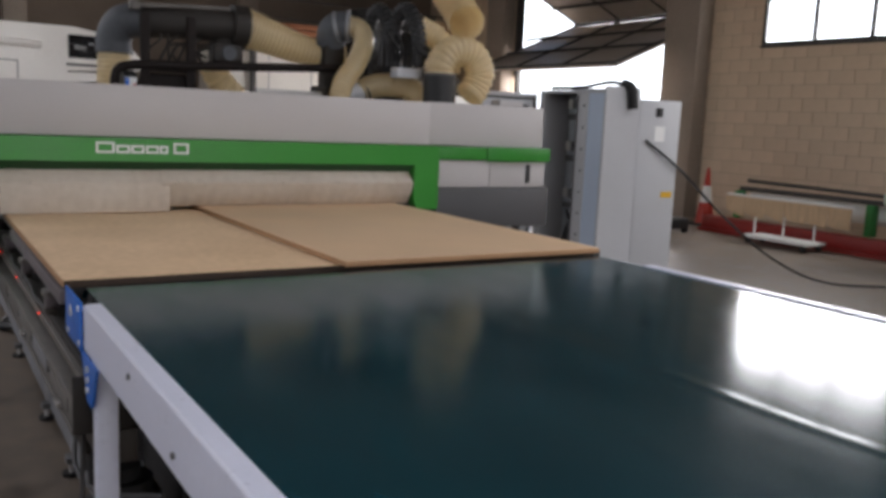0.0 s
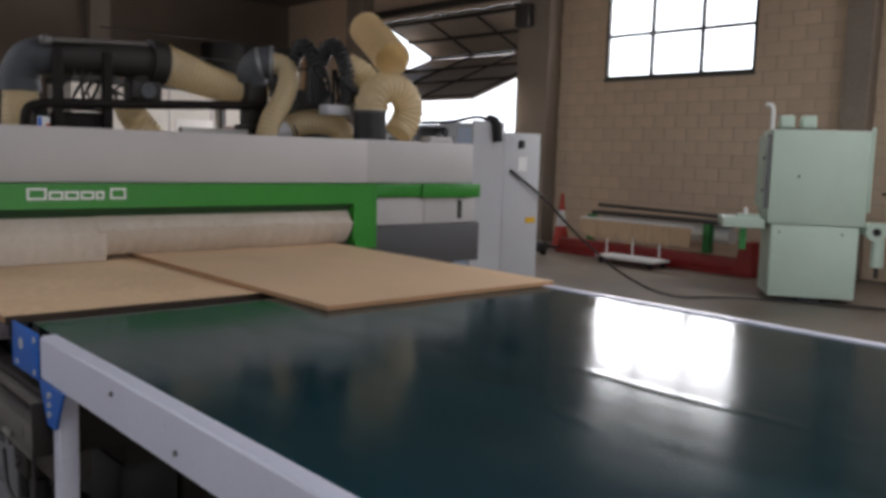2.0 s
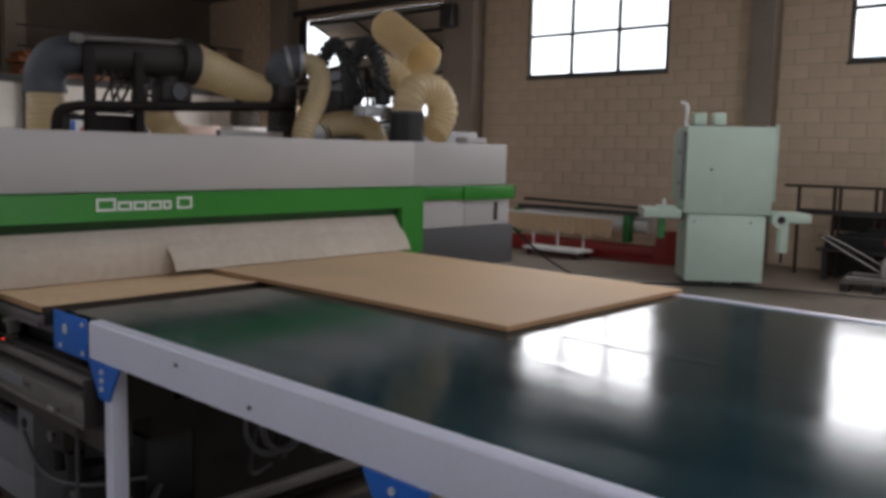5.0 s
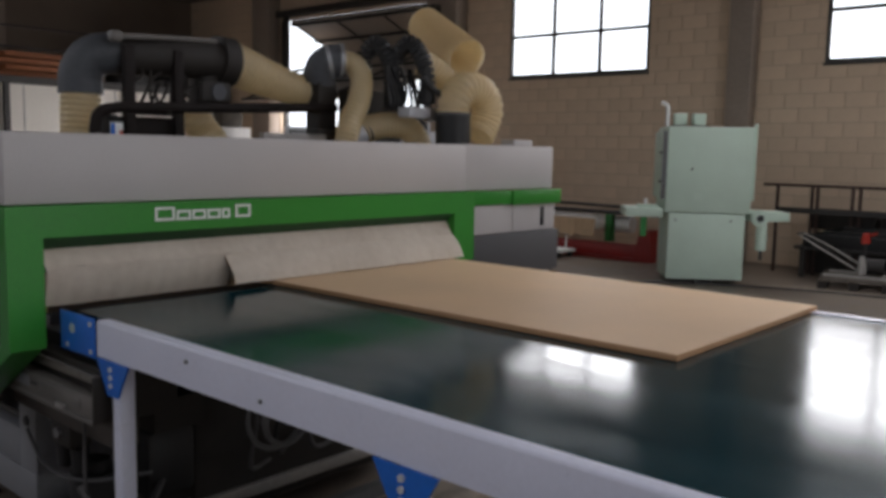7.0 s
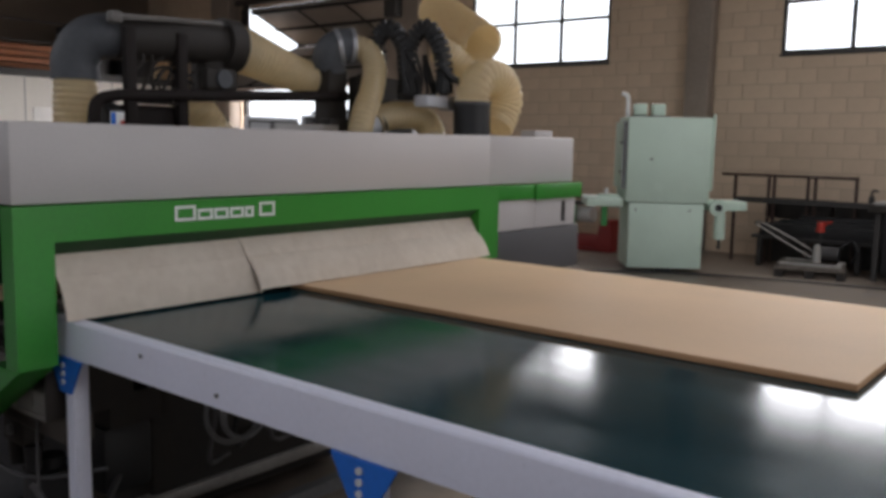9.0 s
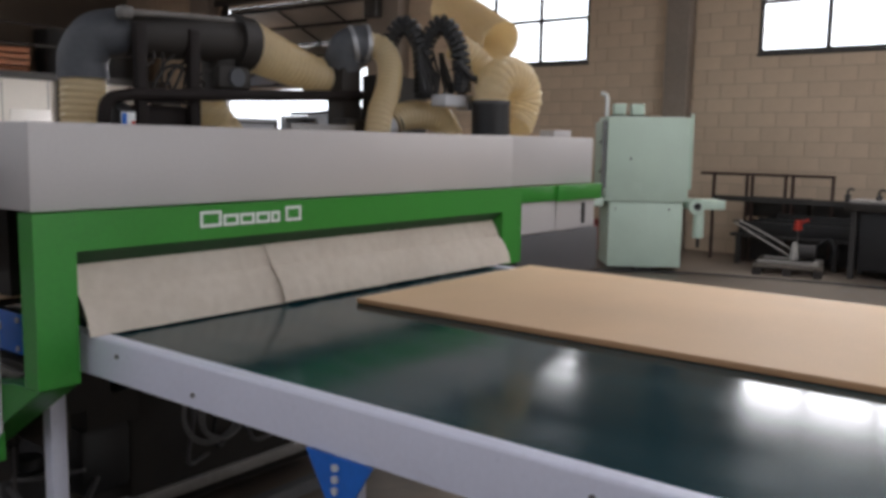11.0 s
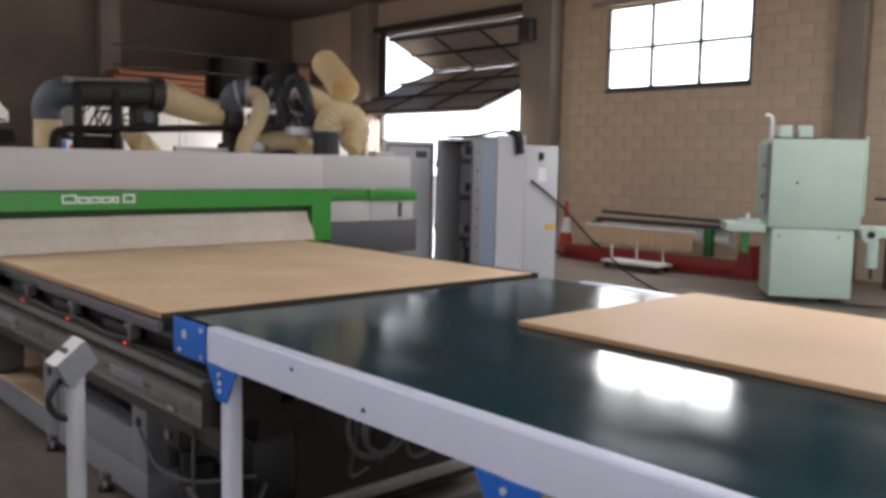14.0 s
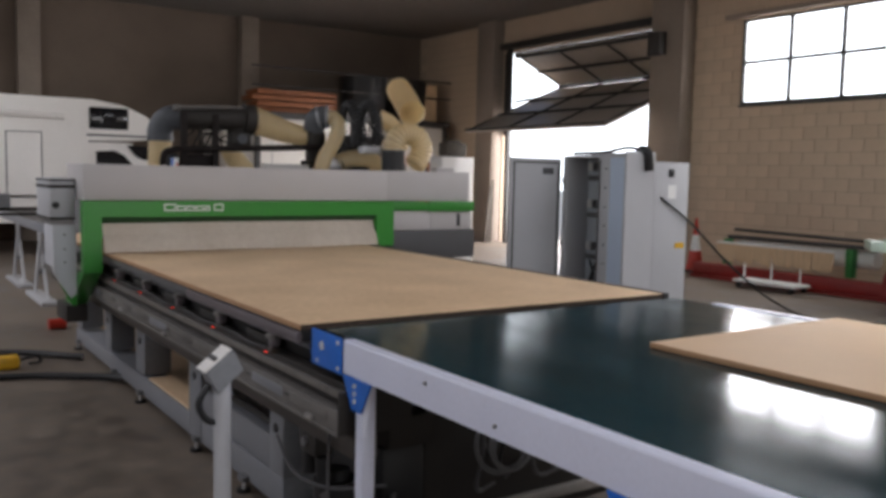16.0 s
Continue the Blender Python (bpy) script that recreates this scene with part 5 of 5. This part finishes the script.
# roller infeed table behind the machine
inf = thing("roller_table", (0, 0, 0), "steel roller infeed table on crossed legs", "roller table")
for x in (0.30, 1.75):
    part("side_beam", boxes((x, x + 0.06, 5.9, 11.0, 0.79, 0.88), bevel=0.004), M_BASE, inf)
for k in range(17):
    y = 6.05 + 0.29 * k
    part("roller", cyl(bm_new(), (0.36, y, 0.885), (1.75, y, 0.885), 0.035, 14), M_ALU, inf)
for y in (8.1, 9.75):
    for x in (0.36, 1.78):
        bm = bm_new()
        for sgn in (-1, 1):
            prism(bm, [(y - sgn * 0.40, 0.05), (y - sgn * 0.30, 0.05), (y + sgn * 0.22, 0.79), (y + sgn * 0.12, 0.79)], "x", x - 0.03 + 0.025 * (sgn > 0), x - 0.006 + 0.025 * (sgn > 0))
        leg = part("crossed_leg", bm, M_CABINET, inf, "white crossed steel legs")
        part("base_plate", boxes((x - 0.09, x + 0.08, y - 0.55, y + 0.55, 0.0, 0.049), bevel=0.01), M_CABINET, leg)
        part("cross_bolt", cyl(bm_new(), (x - 0.045, y - 0.10, 0.34), (x + 0.03, y - 0.10, 0.34), 0.03, 10), M_BEDGREY, leg)
for z0, z1, y in ((1.075, 1.10, 5.95), (1.115, 1.145, 6.02)):
    part("pusher_bar", boxes((-0.9, 1.8, y, y + 0.05, z0, z1), bevel=0.004), M_DUSTY, inf, "dark pusher bar across the table")
for x in (0.302, 1.752):
    part("bar_post", boxes((x, x + 0.05, 5.96, 6.01, 0.88, 1.075)), M_BEDGREY, inf)
part("sensor_box", boxes((-0.42, -0.22, 5.94, 6.03, 1.146, 1.27), bevel=0.008), M_BASE, inf, "grey sensor box")

# cables and small things on the floor
tagged(part("floor_cable", tube(bm_new(), [(0.25, 3.6, 0.05), (0.0, 3.9, 0.03), (-0.6, 4.2, 0.025), (-2.0, 4.25, 0.025), (-4.0, 4.2, 0.025)], 0.025, 8), M_BLACK), "black hose lying on the floor", "hose")
tagged(part("floor_cable", tube(bm_new(), [(0.1, 4.6, 0.03), (-0.5, 5.1, 0.025), (-2.0, 5.2, 0.025), (-4.0, 5.4, 0.025)], 0.025, 8), M_BLACK), "black hose lying on the floor", "hose")
yel = thing("yellow_tool", (-0.46, 4.55, 0), "small yellow power tool on the floor", "tool")
part("body", boxes((-0.16, 0.10, -0.07, 0.07, 0.0, 0.10), bevel=0.03), M_YELLOW, yel)
part("hook", tube(bm_new(), [(0.09, 0, 0.06), (0.22, 0, 0.08), (0.24, 0, 0.03), (0.16, 0, 0.025)], 0.012, 8), M_BLACK, yel)
tagged(part("red_plug", cyl(bm_new(), (0.1, 6.1, 0.05), (0.25, 6.1, 0.05), 0.05, 14), M_CONE), "red industrial plug on the floor", "plug")
coil = bm_new()
for k in range(5):
    pts = [(0.55 + 0.015 * (k % 3) + (0.085 + 0.010 * k) * math.cos(a), -0.23 + 0.02 * k, 0.585 + 0.010 * (k % 2) + (0.085 + 0.010 * k) * math.sin(a)) for a in [2 * math.pi * j / 14 for j in range(15)]]
    tube(coil, pts, 0.0042, 6, 4)
tagged(part("cable_coil", coil, M_BEDGREY, conveyor), "coiled grey cable under the conveyor")

# ---------------------------------------------------------------- blocks of the window wall
def block_mesh(name, w):
    bm = bm_new()
    box(bm, -0.008, 0.004, -w / 2, w / 2, -0.0935, 0.0935)
    me = bpy.data.meshes.new(name)
    bm.to_mesh(me)
    bm.free()
    me.materials.append(M_BLOCK)
    return me


BLOCK = block_mesh("block", 0.388)
rest = bm_new()


def spans(y0, y1, z):
    """What is left of a block beside columns, windows and the door."""
    taken = [(2.42, 2.78), (7.83, 13.95)] + ([w for w in WIN] if WZ0 < z < WZ1 - 0.02 else [])
    left = [(max(y0, SY), min(y1, NY))]
    for a, b in taken:
        left = [s for p, q in left for s in ((p, min(q, a)), (max(p, b), q)) if s[1] - s[0] > 0.03]
    return left


count = 0
for c in range(25):
    z = 0.1 + 0.2 * c
    for k in range(-24, 42):
        y = 0.4 * k + (0.2 if c % 2 else 0.0)
        for a, b in spans(y - 0.194, y + 0.194, z):
            if count < 300 and b - a > 0.38 and 0.0 < y < 7.7 and z < 4.3:
                ob = new("block", BLOCK)
                ob.location = (WX - 0.002, y, z)
                ob.parent = wall_east
                count += 1
            else:
                box(rest, WX - 0.010, WX + 0.002, a + 0.001, b - 0.001, z - 0.0935, z + 0.0935)
tagged(part("block_field", rest, M_BLOCK, wall_east), "tan concrete blocks", kind="stuff")


# ---------------------------------------------------------------- what moves
def motions():
    G = [(0.0, 1.908), (0.5, 1.796), (1.0, 1.676), (1.5, 1.554), (2.0, 1.425), (2.5, 1.305), (3.0, 1.19), (3.5, 1.07), (4.0, 0.956), (4.5, 0.848), (5.5, 0.63), (7.0, 0.311), (8.0, 0.119), (9.0, -0.088), (9.5, -0.2), (10.2, -0.318), (10.7, -0.356), (11.1, -0.328), (11.5, -0.196), (11.8, -0.045), (12.0, 0.116), (12.2, 0.343), (12.5, 0.714), (13.0, 1.27), (13.5, 1.828), (14.0, 2.443), (14.5, 3.009), (15.0, 3.297), (15.4, 3.331), (16.0, 3.332)]
    walk(gantry, [(t, pose(GANTRY_X, y, GANTRY_Z)) for t, y in G])
    P = [(0.0, 0.30), (0.5, 0.21), (1.0, 0.115), (1.5, 0.02), (2.0, -0.085), (2.5, -0.205), (3.0, -0.35), (3.5, -0.495), (4.0, -0.637), (4.5, -0.775), (7.0, -1.498), (7.5, -1.642), (8.0, -1.782),
         (9.0, -2.05), (9.7, -2.24), (10.4, -2.43), (10.8, -2.49), (11.2, -2.495), (16.0, -2.495)]
    walk(panel, [(t, pose(0, y, 0)) for t, y in P])
    # the cloth drags behind the gantry, and the panel pulls its longer part forward
    LEFT = [(0.0, -45, 45), (4.5, -45, 47), (7.0, -42, 55), (8.3, -42, 37), (9.3, -33, 6), (10.5, -28, 0), (12.0, -28, 0), (16.0, -28, 0)]
    RIGHT = [(0.0, -46, 76), (3.0, -46, 76), (3.5, -55, 38), (4.0, -38, 0), (7.0, -37, 0), (9.0, -37, 0), (9.7, -36, 0), (11.2, -30, 0), (12.0, -28, 0), (16.0, -28, 0)]
    for top, hem, rows, drop in ((curtain_left, curtain_left_hem, LEFT, UPPER_L), (curtain_right, curtain_right_hem, RIGHT, UPPER_R)):
        walk(top, [(t, pose(0, hinge_y + (0.004 if top is curtain_left else 0), hinge_z, a, 0, 0)) for t, a, c in rows])
        walk(hem, [(t, pose(0, 0, -drop, c, 0, 0)) for t, a, c in rows])


motions()
